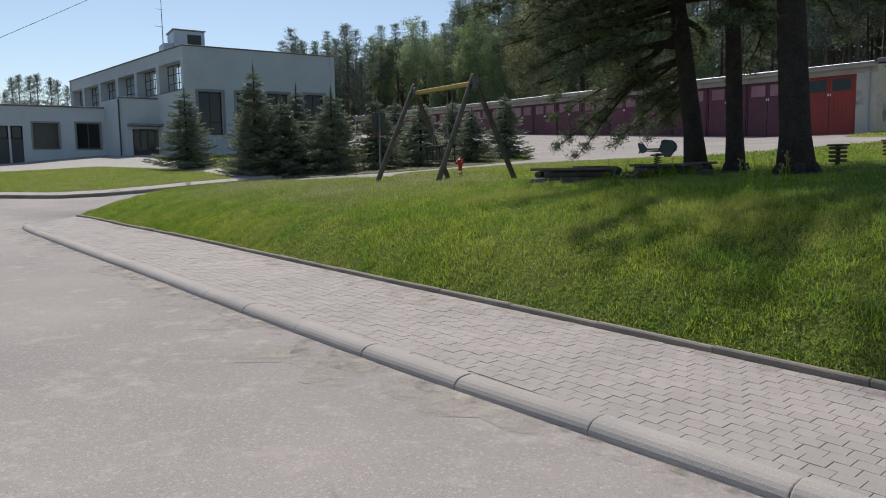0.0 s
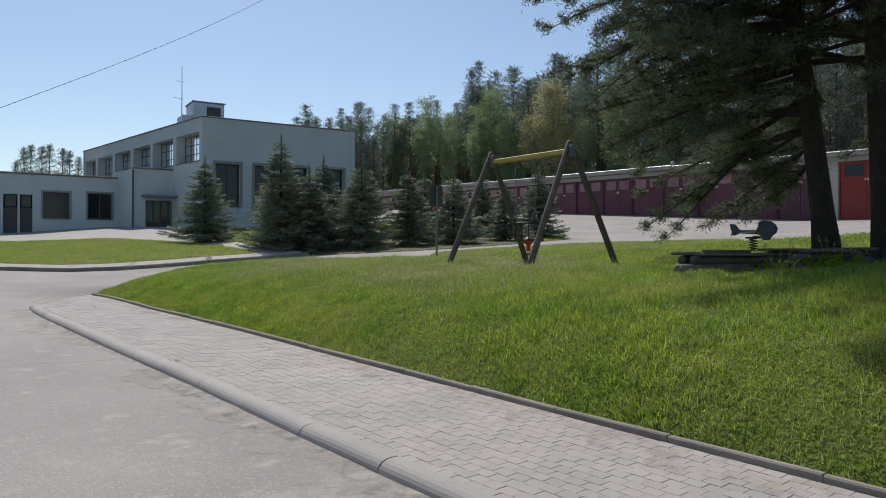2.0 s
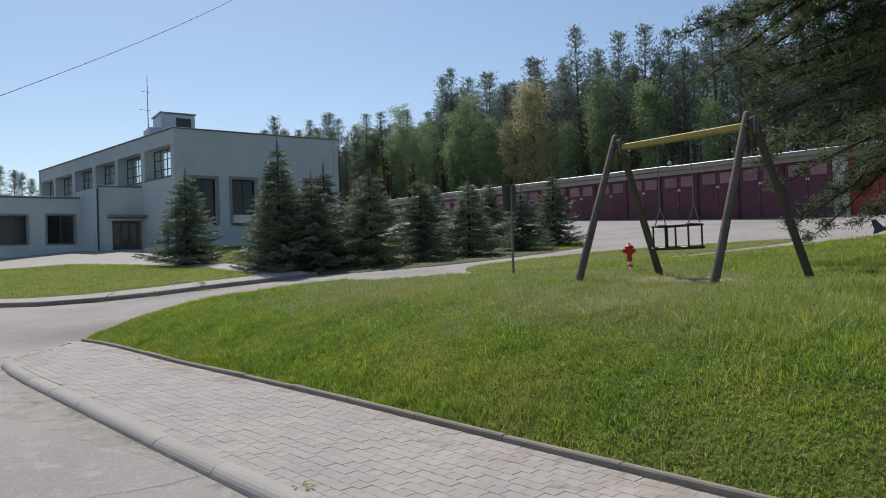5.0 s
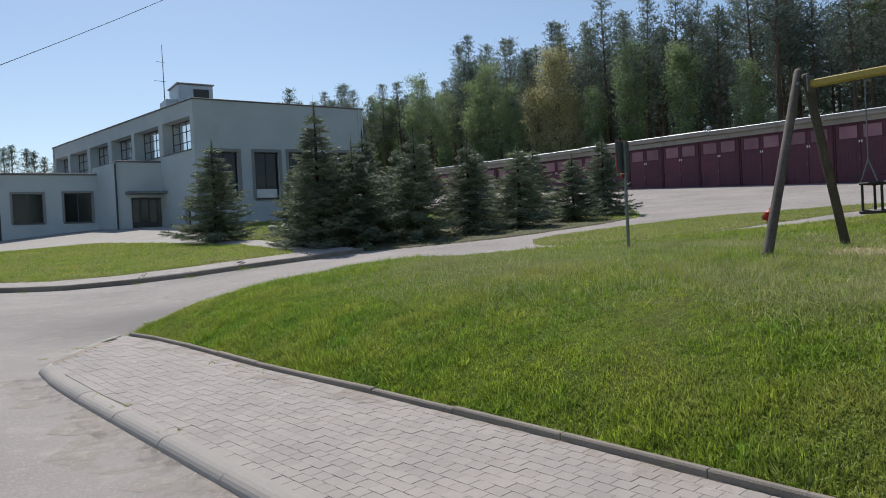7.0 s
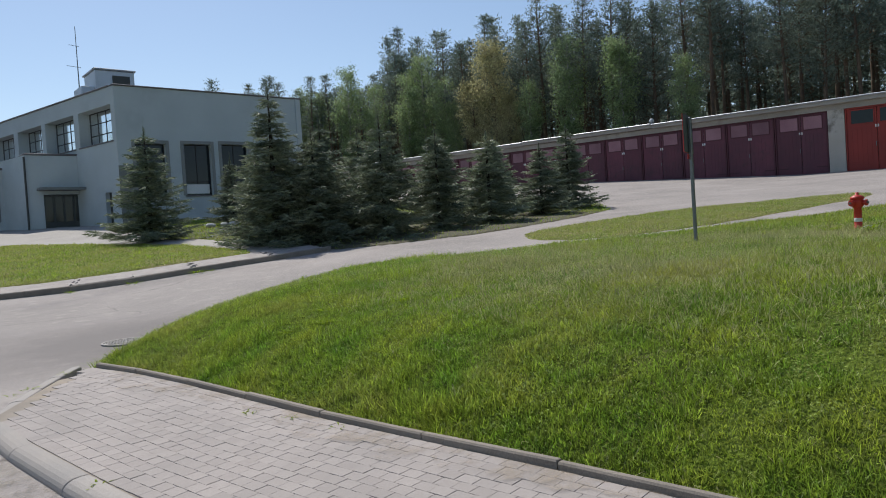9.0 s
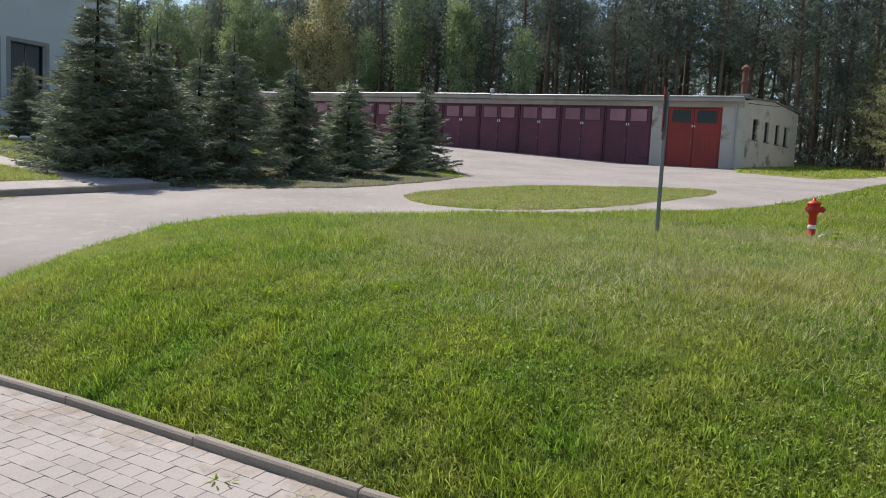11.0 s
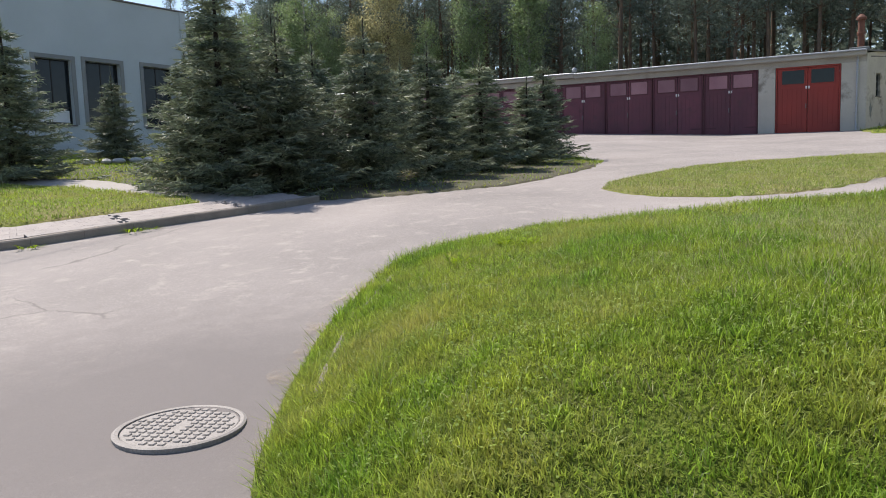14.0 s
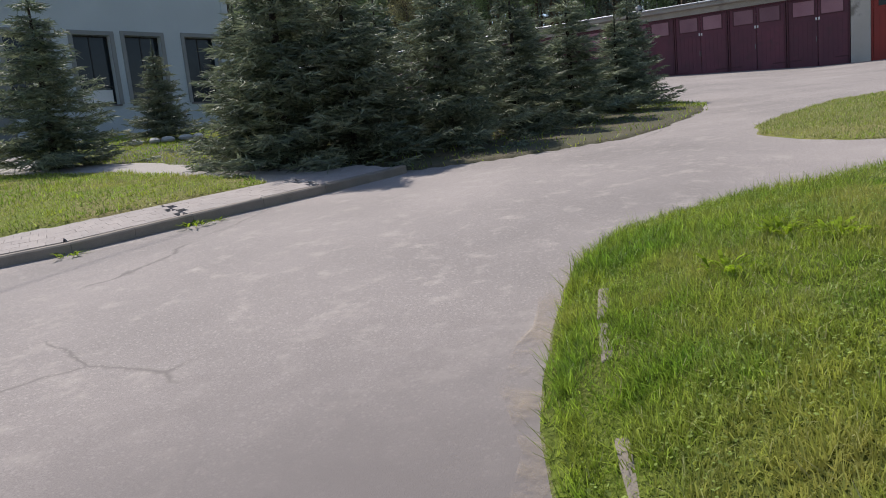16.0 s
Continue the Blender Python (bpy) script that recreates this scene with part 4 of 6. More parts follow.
def drift(name, line, wide, lift, material, label, seed, category="sand"):
    """A ragged ribbon of loose sand: line gives (x, y, z) along its inner side, wide its usual reach to the left of the run."""
    rng = np.random.default_rng(seed)
    b, prev = Mesh(), None
    for k, (x, y, z) in enumerate(line):
        a, c = line[max(k - 1, 0)], line[min(k + 1, len(line) - 1)]
        d = Vector((c[0] - a[0], c[1] - a[1], 0)).normalized()
        w = wide * (0.55 + 0.45 * math.sin(0.9 * y + seed) * math.sin(0.37 * y)) * rng.uniform(0.45, 1.1)
        cur = (Vector((x, y, z + lift)), Vector((x - d.y * w, y + d.x * w, z + lift)))
        if prev:
            b.add([prev[0], cur[0], cur[1], prev[1]], [(0, 1, 2, 3)])
        prev = cur
    return thing(name, b, material, label, category, kind="structure")


drift("sand_drift", [(float(edge_x(y)) - 0.005, float(y), pave_z(float(edge_x(y)), float(y))) for y in np.arange(-10, 20.4, 0.12)], 0.6, 0.0035, M_DRIFT, "thin orange sand blown along the edging", 2)
drift("sand_drift", [(float(kerb_x(y)) - 0.002, float(y), float(road_z(2, y))) for y in np.arange(-10, 19.2, 0.25)], 0.9, 0.004, M_DRIFT_PALE, "pale sand gathered in the gutter by the kerb", 3)
dk = LAWN[8:22]
fine = [(a[0] + (c[0] - a[0]) * k / 4, a[1] + (c[1] - a[1]) * k / 4) for a, c in zip(dk, dk[1:]) for k in range(4)]
drift("sand_drift", [(x, y, float(road_z(x, y))) for x, y in fine], 0.34, 0.008, M_DRIFT, "dry sand along the lawn's ragged road edge", 5)


M_GRIT = dusty("crumbled_asphalt", (0.20, 0.18, 0.165), 4.5, 0.50, 0.76)
drift("gutter_grit", [(float(kerb_x(y)) - 0.002, float(y), float(road_z(2, y))) for y in np.arange(-6, 19.2, 0.2)], 0.42, 0.008, M_GRIT, "crumbled dark asphalt and grit at the kerb's foot", 9, "grit")
way_in = [(26 + 0.5 * k, float(np.interp(26 + 0.5 * k, (19.2, 27.4, 46.7), (17.7, 16.4, 13.4)))) for k in range(41)]
drift("sand_drift", [(x, y, float(road_z(x, y))) for x, y in way_in], 2.4, 0.012, M_DRIFT, "brown dirt washed along the lawn's far edge", 7)

# ---- trees ----
def unit(a):
    return a / np.maximum(np.linalg.norm(a, axis=-1, keepdims=True), 1e-9)


def spikes(name, base, way, length, width, material, rng, bent=None):
    """One mesh of many thin leaves: a triangle each, from its base along its way."""
    n = len(base)
    side = unit(np.cross(way, unit(rng.normal(size=(n, 3))))) * (np.broadcast_to(width, (n,))[:, None] / 2)
    tip = base + way * np.broadcast_to(length, (n,))[:, None]
    verts = np.stack([base - side, base + side, tip], 1).reshape(-1, 3)
    return mesh_np(name, verts, np.arange(3 * n), np.full(n, 3), material)


def spruce_meshes(seed, height, radius):
    """A young spruce: trunk, flat tiers of boughs that sag and turn up at their tips, each with sprays of needled twigs, and a bare leader."""
    rng = np.random.default_rng(seed)
    wood = Mesh().tube([(0, 0, -0.1), (0.01, 0, height * 0.5), (0, 0.01, height * 1.0)], [0.035 * height / 2 + 0.02, 0.03 * height / 2, 0.012], 7)
    base, way, length, width = [], [], [], []

    def bough(h, az, far_, sag):
        out = np.array([math.cos(az), math.sin(az), 0])
        across = np.array([-out[1], out[0], 0])
        curl = rng.uniform(-0.12, 0.12)
        s = 0.06
        while s < far_:
            f = s / far_
            p = out * s + across * curl * s * f + np.array([0, 0, h - sag * far_ * math.sin(min(1.0, 1.25 * f) * math.pi * 0.62) + 0.16 * far_ * max(0.0, f - 0.45)])
            tw = min(0.36, 0.10 + 0.42 * (far_ - s))
            for side in (-1, 1):
                d = out * rng.uniform(0.55, 0.9) + across * side * rng.uniform(0.45, 0.9) + np.array([0, 0, rng.uniform(-0.22, 0.06)])
                n = 3 + int(tw > 0.2)
                for j in range(n):
                    base.append(p + d * tw * (j / n) + rng.normal(size=3) * np.array([0.012, 0.012, 0.01]))
                    way.append(d + rng.normal(size=3) * np.array([0.42, 0.42, 0.26]))
                    length.append(rng.uniform(0.10, 0.19) + 0.25 * tw)
                    width.append(rng.uniform(0.022, 0.05))
            base.append(p)
            way.append(out + rng.normal(size=3) * 0.3)
            length.append(0.16)
            width.append(0.045)
            s += rng.uniform(0.07, 0.12)

    h, tier = 0.16, 0
    while h < height - 0.45:
        f = h / height
        reach = 1.2 * radius * ((1 - f) ** 1.0 * (0.9 + 0.1 * min(1, h / 0.5))) + 0.06
        turn_ = rng.uniform(0, 6.28)
        count = int(rng.integers(7, 10)) if f < 0.7 else 6
        for k in range(count):
            bough(h + rng.uniform(-0.05, 0.05), turn_ + 6.283 * (k + rng.uniform(-0.3, 0.3)) / count, reach * rng.uniform(0.78, 1.16), 0.24 * (1 - f) + rng.uniform(-0.10, 0.08) - 0.28 * max(0, f - 0.55))
        for k in range(7):
            bough(h + rng.uniform(0.06, 0.2), rng.uniform(0, 6.28), reach * rng.uniform(0.4, 0.8), 0.10)
        h += rng.uniform(0.22, 0.33) * (1.12 if height > 4 else 0.95)
        tier += 1
    for k in range(70):
        q = rng.random()
        a = rng.uniform(0, 6.28)
        base.append(np.array([0, 0, height - 0.62 + 0.58 * q]))
        way.append(np.array([math.cos(a) * (1.0 - 0.6 * q), math.sin(a) * (1.0 - 0.6 * q), 0.55 + 0.5 * q]))
        length.append(0.20 * (1.1 - q) + 0.05)
        width.append(0.03)
    base.append(np.array([0, 0, height - 0.1]))
    way.append(np.array([0.02, 0, 1.0]))
    length.append(0.5)
    width.append(0.03)
    crown = spikes("crown", np.array(base), unit(np.array(way)), np.array(length), np.array(width), M_SPRUCE, rng)
    return wood.data("trunk", M_BARK), crown


SPRUCES = [(12.0, 40.6, 4.5, 1.95), (18.2, 45.5, 3.3, 1.3), (12.95, 32.9, 5.1, 1.75), (13.9, 32.0, 3.7, 2.05), (16.1, 31.2, 4.0, 1.9), (18.4, 30.9, 3.6, 1.5), (20.9, 30.7, 3.4, 1.6),
           (24.4, 30.9, 2.9, 1.4), (27.6, 31.8, 3.8, 1.5), (14.7, 35.6, 3.6, 1.4), (15.5, 33.8, 4.2, 1.6), (17.8, 34.6, 3.8, 1.5), (21.6, 34.2, 3.5, 1.5), (26.2, 35.0, 3.6, 1.5), (13.2, 34.4, 3.3, 1.3)]
spruce_kinds = [(h, r, spruce_meshes(40 + k, h, r)) for k, (h, r) in enumerate(((4.5, 1.95), (3.4, 1.35), (5.1, 1.75), (3.7, 2.0), (3.7, 1.55)))]
for k, (x, y, h, r) in enumerate(SPRUCES):
    kh, kr, (tm, cm) = min(spruce_kinds, key=lambda q: abs(q[0] - h) + abs(q[1] - r))
    t = root("spruce_tree", Matrix.Translation((x, y, float(road_z(x, y)) + 0.1)) @ Matrix.Rotation(k * 2.1, 4, "Z") @ Matrix.Diagonal((r / kr, r / kr, h / kh, 1)),
             "young dark blue-green spruce with boughs down to the ground", "tree", "spruces in the planting bed")
    for nm, me in (("trunk", tm), ("crown", cm)):
        o = new(nm, me)
        o.parent = t


def big_pine(seed, trunk, radii, boughs, label):
    """A tall old pine: bark trunk through the given places, boughs (height, azimuth, reach, rise) with needle tufts."""
    rng = np.random.default_rng(seed)
    pts = [Vector(p) for p in trunk]
    base_at = pts[0]
    t = root("pine_tree", tuple(base_at), label, "tree", "old pines by the playground")
    wood = Mesh().tube(pts, radii, 16)
    wood.v = [tuple(Vector(v) + Vector((noise.noise(Vector(v) * 3.1), noise.noise(Vector(v) * 3.1 + Vector((9, 2, 4))), 0)) * 0.025) for v in wood.v]
    for k in range(6):
        a = k * 1.05 + seed
        wood.tube([base_at + Vector((math.cos(a) * radii[0] * 1.5, math.sin(a) * radii[0] * 1.5, -0.06)), base_at + Vector((math.cos(a) * radii[0] * 0.7, math.sin(a) * radii[0] * 0.7, 0.35))], [0.06, 0.1], 7)
    part("trunk", wood, M_BARK, t, "dark fissured bark", True)

    def on_trunk(h):
        for a, b in zip(pts, pts[1:]):
            if a.z + 0 <= base_at.z + h <= b.z:
                return a.lerp(b, (base_at.z + h - a.z) / (b.z - a.z))
        return pts[-1]

    base, way, length = [], [], []
    limbs = Mesh()
    for h, az, reach, rise in boughs:
        p0 = on_trunk(h)
        out = Vector((math.cos(az), math.sin(az), 0))
        line = []
        n = max(5, int(reach / 0.35))
        wob = rng.normal(size=2) * 0.12
        for k in range(n + 1):
            s = k / n
            line.append(p0 + out * (reach * s) + Vector((-out.y, out.x, 0)) * (wob[0] * reach * math.sin(3 * s)) + Vector((0, 0, rise * s * reach - 0.22 * reach * s * s + wob[1] * math.sin(5 * s))))
        limbs.tube(line, [max(0.008, 0.018 * reach * (1 - 0.9 * k / n)) for k in range(n + 1)], 5, False)
        for k in range(1, n + 1):
            s = k / n
            if s < 0.22:
                continue
            for _ in range(rng.integers(3, 6)):
                a2 = az + rng.uniform(-1.25, 1.25)
                r2 = rng.uniform(0.25, 1.0) * (0.35 + 0.3 * reach * (1.1 - s)) * 0.8
                d2 = Vector((math.cos(a2), math.sin(a2), rng.uniform(-0.45, 0.3)))
                end = line[k] + d2 * r2
                limbs.tube([line[k], line[k] + d2 * r2 * 0.5 + Vector((0, 0, 0.03)), end], [0.012, 0.009, 0.005], 3, False)
                m = max(2, int(r2 / 0.10))
                for j in range(m):
                    q = line[k] + d2 * r2 * ((j + 0.6) / m)
                    nn = 22
                    tuft = rng.normal(size=(nn, 3)) * np.array([1, 1, 0.9]) + np.array(d2) * 0.4 + np.array([0, 0, 0.25])
                    base.append(np.array(q) + rng.normal(size=(nn, 3)) * 0.06)
                    way.append(tuft)
                    length.append(rng.uniform(0.06, 0.13, nn))
    part("branchwork", limbs, M_BARK, t)
    base, way, length = np.concatenate(base), unit(np.concatenate(way)), np.concatenate(length)
    crown = new("foliage", spikes("foliage", base, way, length, 0.02, M_NEEDLE, rng))
    crown.parent = t
    crown.matrix_parent_inverse = t.matrix_basis.inverted()
    return t


def spread(seed, n, low, high, reach_low, reach_high, extra=()):
    rng = np.random.default_rng(seed)
    rows = list(extra)
    for k in range(n):
        f = (k + rng.random()) / n
        h = low + (high - low) * f
        rows.append((h, rng.uniform(0, 2 * math.pi), (reach_low * (1 - f) + reach_high * f) * rng.uniform(0.6, 1.1), rng.uniform(-0.02, 0.35)))
    return rows


WEST = math.radians(141)
gA, gB, gC = (float(lawn_z(np.array(x), np.array(y))) for x, y in ((13.55, 9.4), (13.4, 8.4), (12.35, 6.6)))
# High boughs above the view, added so the crown shades the lawn.
crown_high = [(8.6 + 5.0 * (k + 0.5) / 22, 2.2 + (k * 0.618 % 1) * 2.6, 4.2 + 1.6 * (k * 0.37 % 1), 0.1) for k in range(22)]
leeward = [(2.6 + 6.4 * (k + 0.5) / 44, 0.85 + (k * 0.618 % 1) * 2.5, 2.4 + 2.4 * (k * 0.37 % 1), -0.12 + 0.05 * (2.6 + 6.4 * k / 44) - 0.1 * (k % 3 == 0)) for k in range(44)] + [(4.2 + 4.6 * k / 16, 1.9 + (k * 0.618 % 1) * 1.5, 3.4 + 1.3 * (k * 0.37 % 1), 0.02 + 0.012 * k) for k in range(16)]
big_pine(3, [(13.55, 9.4, gA - 0.2), (13.48, 9.46, gA + 0.8), (13.3, 9.6, gA + 2.6), (13.0, 9.85, gA + 5.0), (12.8, 10.0, gA + 9), (12.7, 10.1, gA + 15)], [0.27, 0.20, 0.18, 0.165, 0.13, 0.05],
         spread(5, 52, 3.6, 14.5, 4.6, 1.6, leeward + crown_high + [(4.6, 2.32, 4.0, 0.06), (5.6, 2.36, 4.5, 0.12), (6.4, 2.3, 4.4, 0.16), (3.0, 1.25, 3.5, -0.24), (3.2, 1.6, 3.6, -0.25), (3.4, 0.9, 3.4, -0.2), (2.3, 1.2, 3.2, -0.22), (2.5, 1.45, 3.5, -0.25), (2.2, 0.95, 3.0, -0.2), (2.6, 1.7, 3.4, -0.25), (2.4, 1.3, 2.6, -0.2)]),
         "tall leaning pine with a drooping crown beside the sandpit")
leeward = [(3.2 + 5.5 * (k + 0.5) / 24, -2.4 + (k * 0.618 % 1) * 4.8, 2.4 + 2.4 * (k * 0.37 % 1), -0.1 + 0.03 * k / 4) for k in range(24)]
big_pine(8, [(13.4, 8.4, gB - 0.2), (13.37, 8.42, gB + 0.8), (13.3, 8.48, gB + 3), (13.2, 8.55, gB + 6), (13.1, 8.6, gB + 14)], [0.22, 0.165, 0.15, 0.13, 0.05],
         spread(6, 44, 3.8, 13.5, 3.6, 1.4, leeward), "tall straight slender pine among its neighbours")
# Its fourteen northern boughs are added to shade the lawn at the trunks.
big_pine(9, [(12.35, 6.6, gC - 0.2), (12.32, 6.63, gC + 0.7), (12.2, 6.72, gC + 3), (12.05, 6.85, gC + 6), (11.9, 7.0, gC + 15)], [0.36, 0.25, 0.215, 0.19, 0.06],
         spread(7, 50, 4.4, 14.5, 4.4, 1.6, [(4.8, -1.9, 4.2, 0.02), (4.6, -0.7, 4.4, 0.0), (5.2, 0.3, 4.6, 0.0), (5.0, 1.2, 4.4, 0.05), (5.4, 2.6, 4.2, 0.08)] + [(5.0 + 0.28 * k, 0.7 + (k * 0.618 % 1) * 1.7, 3.0 + 1.6 * (k * 0.37 % 1), 0.02 + 0.02 * k) for k in range(14)]), "stout old pine with thick dark trunk in the lawn")


def forest_pine(seed, height, crown_from, spread_r, needles=None):
    """A plantation pine: thin bole with dead stubs, then loose tiers of rising branches that carry their needles in clumps towards the ends."""
    rng = np.random.default_rng(seed)
    lean = rng.normal(size=2) * 0.3
    w = Mesh().tube([(0, 0, -0.3), (lean[0] * 0.4, lean[1] * 0.4, height * 0.45), (lean[0], lean[1], height * 0.985)], [0.20, 0.14, 0.03], 7)
    base, way, ln, wd = [], [], [], []

    def clump(c, out, size, n):
        base.append(c + rng.normal(size=(n, 3)) * np.array([0.30, 0.30, 0.15]) * size)
        way.append(rng.normal(size=(n, 3)) * np.array([1, 1, 0.8]) + 0.6 * out + np.array([0, 0, 0.35]))
        ln.append(rng.uniform(0.22, 0.5, n) * size)
        wd.append(rng.uniform(0.07, 0.15, n) * size)

    h = height * crown_from * 0.55
    while h < height * crown_from:
        az, reach = rng.uniform(0, 6.28), rng.uniform(0.5, 1.6)
        c0 = np.array([lean[0] * h / height, lean[1] * h / height, h])
        tip = c0 + np.array([math.cos(az) * reach, math.sin(az) * reach, rng.uniform(-0.2, 0.4)])
        w.tube([tuple(c0), tuple(tip)], [0.028, 0.008], 3, False)
        if rng.random() < 0.3:
            clump(tip, np.zeros(3), 0.8, 8)
        h += rng.uniform(0.35, 0.8)
    while h < height - 0.3:
        f = (h / height - crown_from) / (1 - crown_from)
        r = spread_r * (1 - f) ** 0.8 * (0.55 + 0.45 * min(1.0, f / 0.25)) + 0.15
        turn_ = rng.uniform(0, 6.28)
        count = int(rng.integers(4, 7))
        for k in range(count):
            az, reach = turn_ + 6.283 * (k + rng.uniform(-0.35, 0.35)) / count, r * rng.uniform(0.45, 1.2)
            c0 = np.array([lean[0] * h / height, lean[1] * h / height, h + rng.uniform(-0.12, 0.12)])
            out = np.array([math.cos(az), math.sin(az), rng.uniform(0.15, 0.6) + 0.4 * f])
            tip = c0 + out * reach
            w.tube([tuple(c0), tuple(tip)], [0.035, 0.01], 3, False)
            m = max(2, int(reach / 0.42))
            for j in range(m):
                g = 0.38 + 0.66 * (j + rng.uniform(0, 0.6)) / m
                side = np.array([-out[1], out[0], 0]) * rng.normal() * 0.22 * reach
                clump(c0 + out * reach * g + side * g, out, 0.75 + 0.4 * rng.random(), 11)
        h += rng.uniform(0.5, 0.85)
    for k in range(3):
        clump(np.array([lean[0], lean[1], height - 0.35 + 0.22 * k]), np.array([0, 0, 1.0]), 0.75 - 0.2 * k, 9)
    base, way, ln, wd = np.concatenate(base), unit(np.concatenate(way)), np.concatenate(ln), np.concatenate(wd)
    return w.data("trunk", M_BARK_UP), spikes("crown", base, way, ln, wd, needles or M_NEEDLE_HAZY, rng)


def leafy_tree(seed, height, width, material, bark):
    rng = np.random.default_rng(seed)
    w = Mesh().tube([(0, 0, -0.3), (0.1, 0.05, height * 0.4), (0.0, 0.1, height * 0.92)], [0.15, 0.10, 0.02], 7)
    base, way, ln = [], [], []
    for k in range(75):
        h = height * (0.22 + 0.75 * rng.random())
        f = (h / height - 0.2) / 0.8
        r = width * math.sin(math.pi * min(1, 0.15 + 0.85 * (1 - f))) * rng.uniform(0.5, 1.1) + 0.1
        az = rng.uniform(0, 2 * math.pi)
        tip = np.array([math.cos(az) * r, math.sin(az) * r, h + 0.25 * r])
        w.tube([(0, 0, h - 0.4 * r), tuple(tip)], [0.03, 0.006], 3, False)
        for j in range(3):
            c = np.array([0, 0, h - 0.4 * r]) * (0.55 - 0.25 * j) + tip * (0.45 + 0.25 * j)
            n = 36
            base.append(c + rng.normal(size=(n, 3)) * np.array([0.32, 0.32, 0.38]))
            way.append(rng.normal(size=(n, 3)) + np.array([0, 0, -0.6]))
            ln.append(rng.uniform(0.14, 0.30, n))
    base, way, ln = np.concatenate(base), unit(np.concatenate(way)), np.concatenate(ln)
    return w.data("trunk", bark), spikes("crown", base, way, ln, 0.12, material, rng)


pine_kinds = [forest_pine(100 + k, h, c, r) for k, (h, c, r) in enumerate(((17, 0.5, 2.9), (19, 0.48, 2.8), (16, 0.4, 3.2), (18, 0.6, 3.0), (15, 0.3, 2.9), (20, 0.52, 2.8)))]
light_kind = forest_pine(131, 10, 0.12, 3.0, M_PINE_LIGHT)
birch_kinds = [leafy_tree(200 + k, h, w, M_LEAF, M_BIRCH) for k, (h, w) in enumerate(((14, 1.9), (12, 1.6)))]
gold_kinds = [leafy_tree(220, 13, 2.1, M_LEAF_GOLD, M_BARK_UP)]
rngF = np.random.default_rng(12)


def plant(kind, x, y, s, name, label, group):
    t = root(name, Matrix.Translation((x, y, float(road_z(x, y)) - 0.1)) @ Matrix.Rotation(rngF.uniform(0, 6.28), 4, "Z") @ Matrix.Diagonal((s, s, s, 1)), label, "tree", group)
    for nm, me in zip(("trunk", "crown"), kind):
        o = new(nm, me)
        o.parent = t


spots = []
while len(spots) < 300:
    x, y = rngF.uniform(65.9, 92), rngF.uniform(-26, 120)
    if (x < 66 and y < 18) or (x - 0.3) / max(1, y - 5) < 0.60:
        continue
    if all((x - a) ** 2 + (y - b) ** 2 > 1.9 ** 2 for a, b in spots):
        spots.append((x, y))
extra = []
while len(extra) < 36:
    x, y = rngF.uniform(44, 66), rngF.uniform(97, 125)
    if (x - 0.3) / (y - 5) > 0.46 and all((x - a) ** 2 + (y - b) ** 2 > 2.4 ** 2 for a, b in extra):
        extra.append((x, y))
for x, y in spots + extra:
    plant(pine_kinds[rngF.integers(len(pine_kinds))], x, y, rngF.uniform(0.88, 1.2) * (0.8 if x / (y + 1) < 0.75 else 1.0), "forest_pine", "tall thin-trunked pine with a ragged dark crown", "pines of the wood")
for x, y, s in ((64.2, 44, 0.8), (64, 50.7, 1.15), (64.0, 75.4, 0.95), (64, 74.0, 0.7), (64, 79.5, 1.2), (63.6, 82, 1.05), (62, 100, 1.15), (63.8, 62.0, 0.8), (62.5, 104, 1.1), (61.5, 92, 1.2), (63.0, 88, 1.0), (64.2, 57.0, 1.1)):
    plant(birch_kinds[rngF.integers(2)], x, y, s, "birch_tree", "slender birch with fresh pale green leaves", "birches at the wood's edge")
for x, y, s in ((64.0, 67.5, 1.25), (63.8, 70.5, 0.95), (64.2, 65.5, 0.8)):
    plant(gold_kinds[0], x, y, s, "young_maple", "leafy tree with bronze-gold spring leaves", "golden trees at the wood's edge")
# a low pine beyond the garage's end, and trees far behind the wing
for x, y, s in ((60.3, 13.7, 0.85), (62.4, 12.0, 0.95), (66.0, 15.2, 0.9)):
    plant(light_kind, x, y, s, "young_pine", "low bushy pine with light green needles", "young pines beyond the garage")
for x, y, s in ((70, 9.5, 0.7), (62, 6.0, 0.5), (68, 17.5, 0.55), (72, 14.5, 0.6), (75, 18, 0.6), (78, 12, 0.65), (70, 20.5, 0.5), (74, 22, 0.55), (80, 16, 0.7), (83, 21, 0.7), (66.5, 10, 0.6), (72, 6, 0.65), (77, 7, 0.7)):
    plant(pine_kinds[4], x, y, s, "forest_pine", "low bushy dark pine in the wood", "pines of the wood")
for x, y, s in ((11, 128, 0.6), (12, 126, 0.72), (13.2, 130, 0.78), (14.4, 127, 0.74), (15.6, 129, 0.78), (16.9, 126, 0.72), (18.2, 127, 0.7), (19.6, 129, 0.66), (21, 127, 0.6), (22.6, 128, 0.62)):
    plant(pine_kinds[4], x, y, s, "forest_pine", "distant bushy dark tree behind the low wing", "far trees behind the wing")
plant(birch_kinds[1], 2.2, 74.5, 0.75, "larch_tree", "slim larch with open feathery branches behind the wing", "far trees behind the wing")

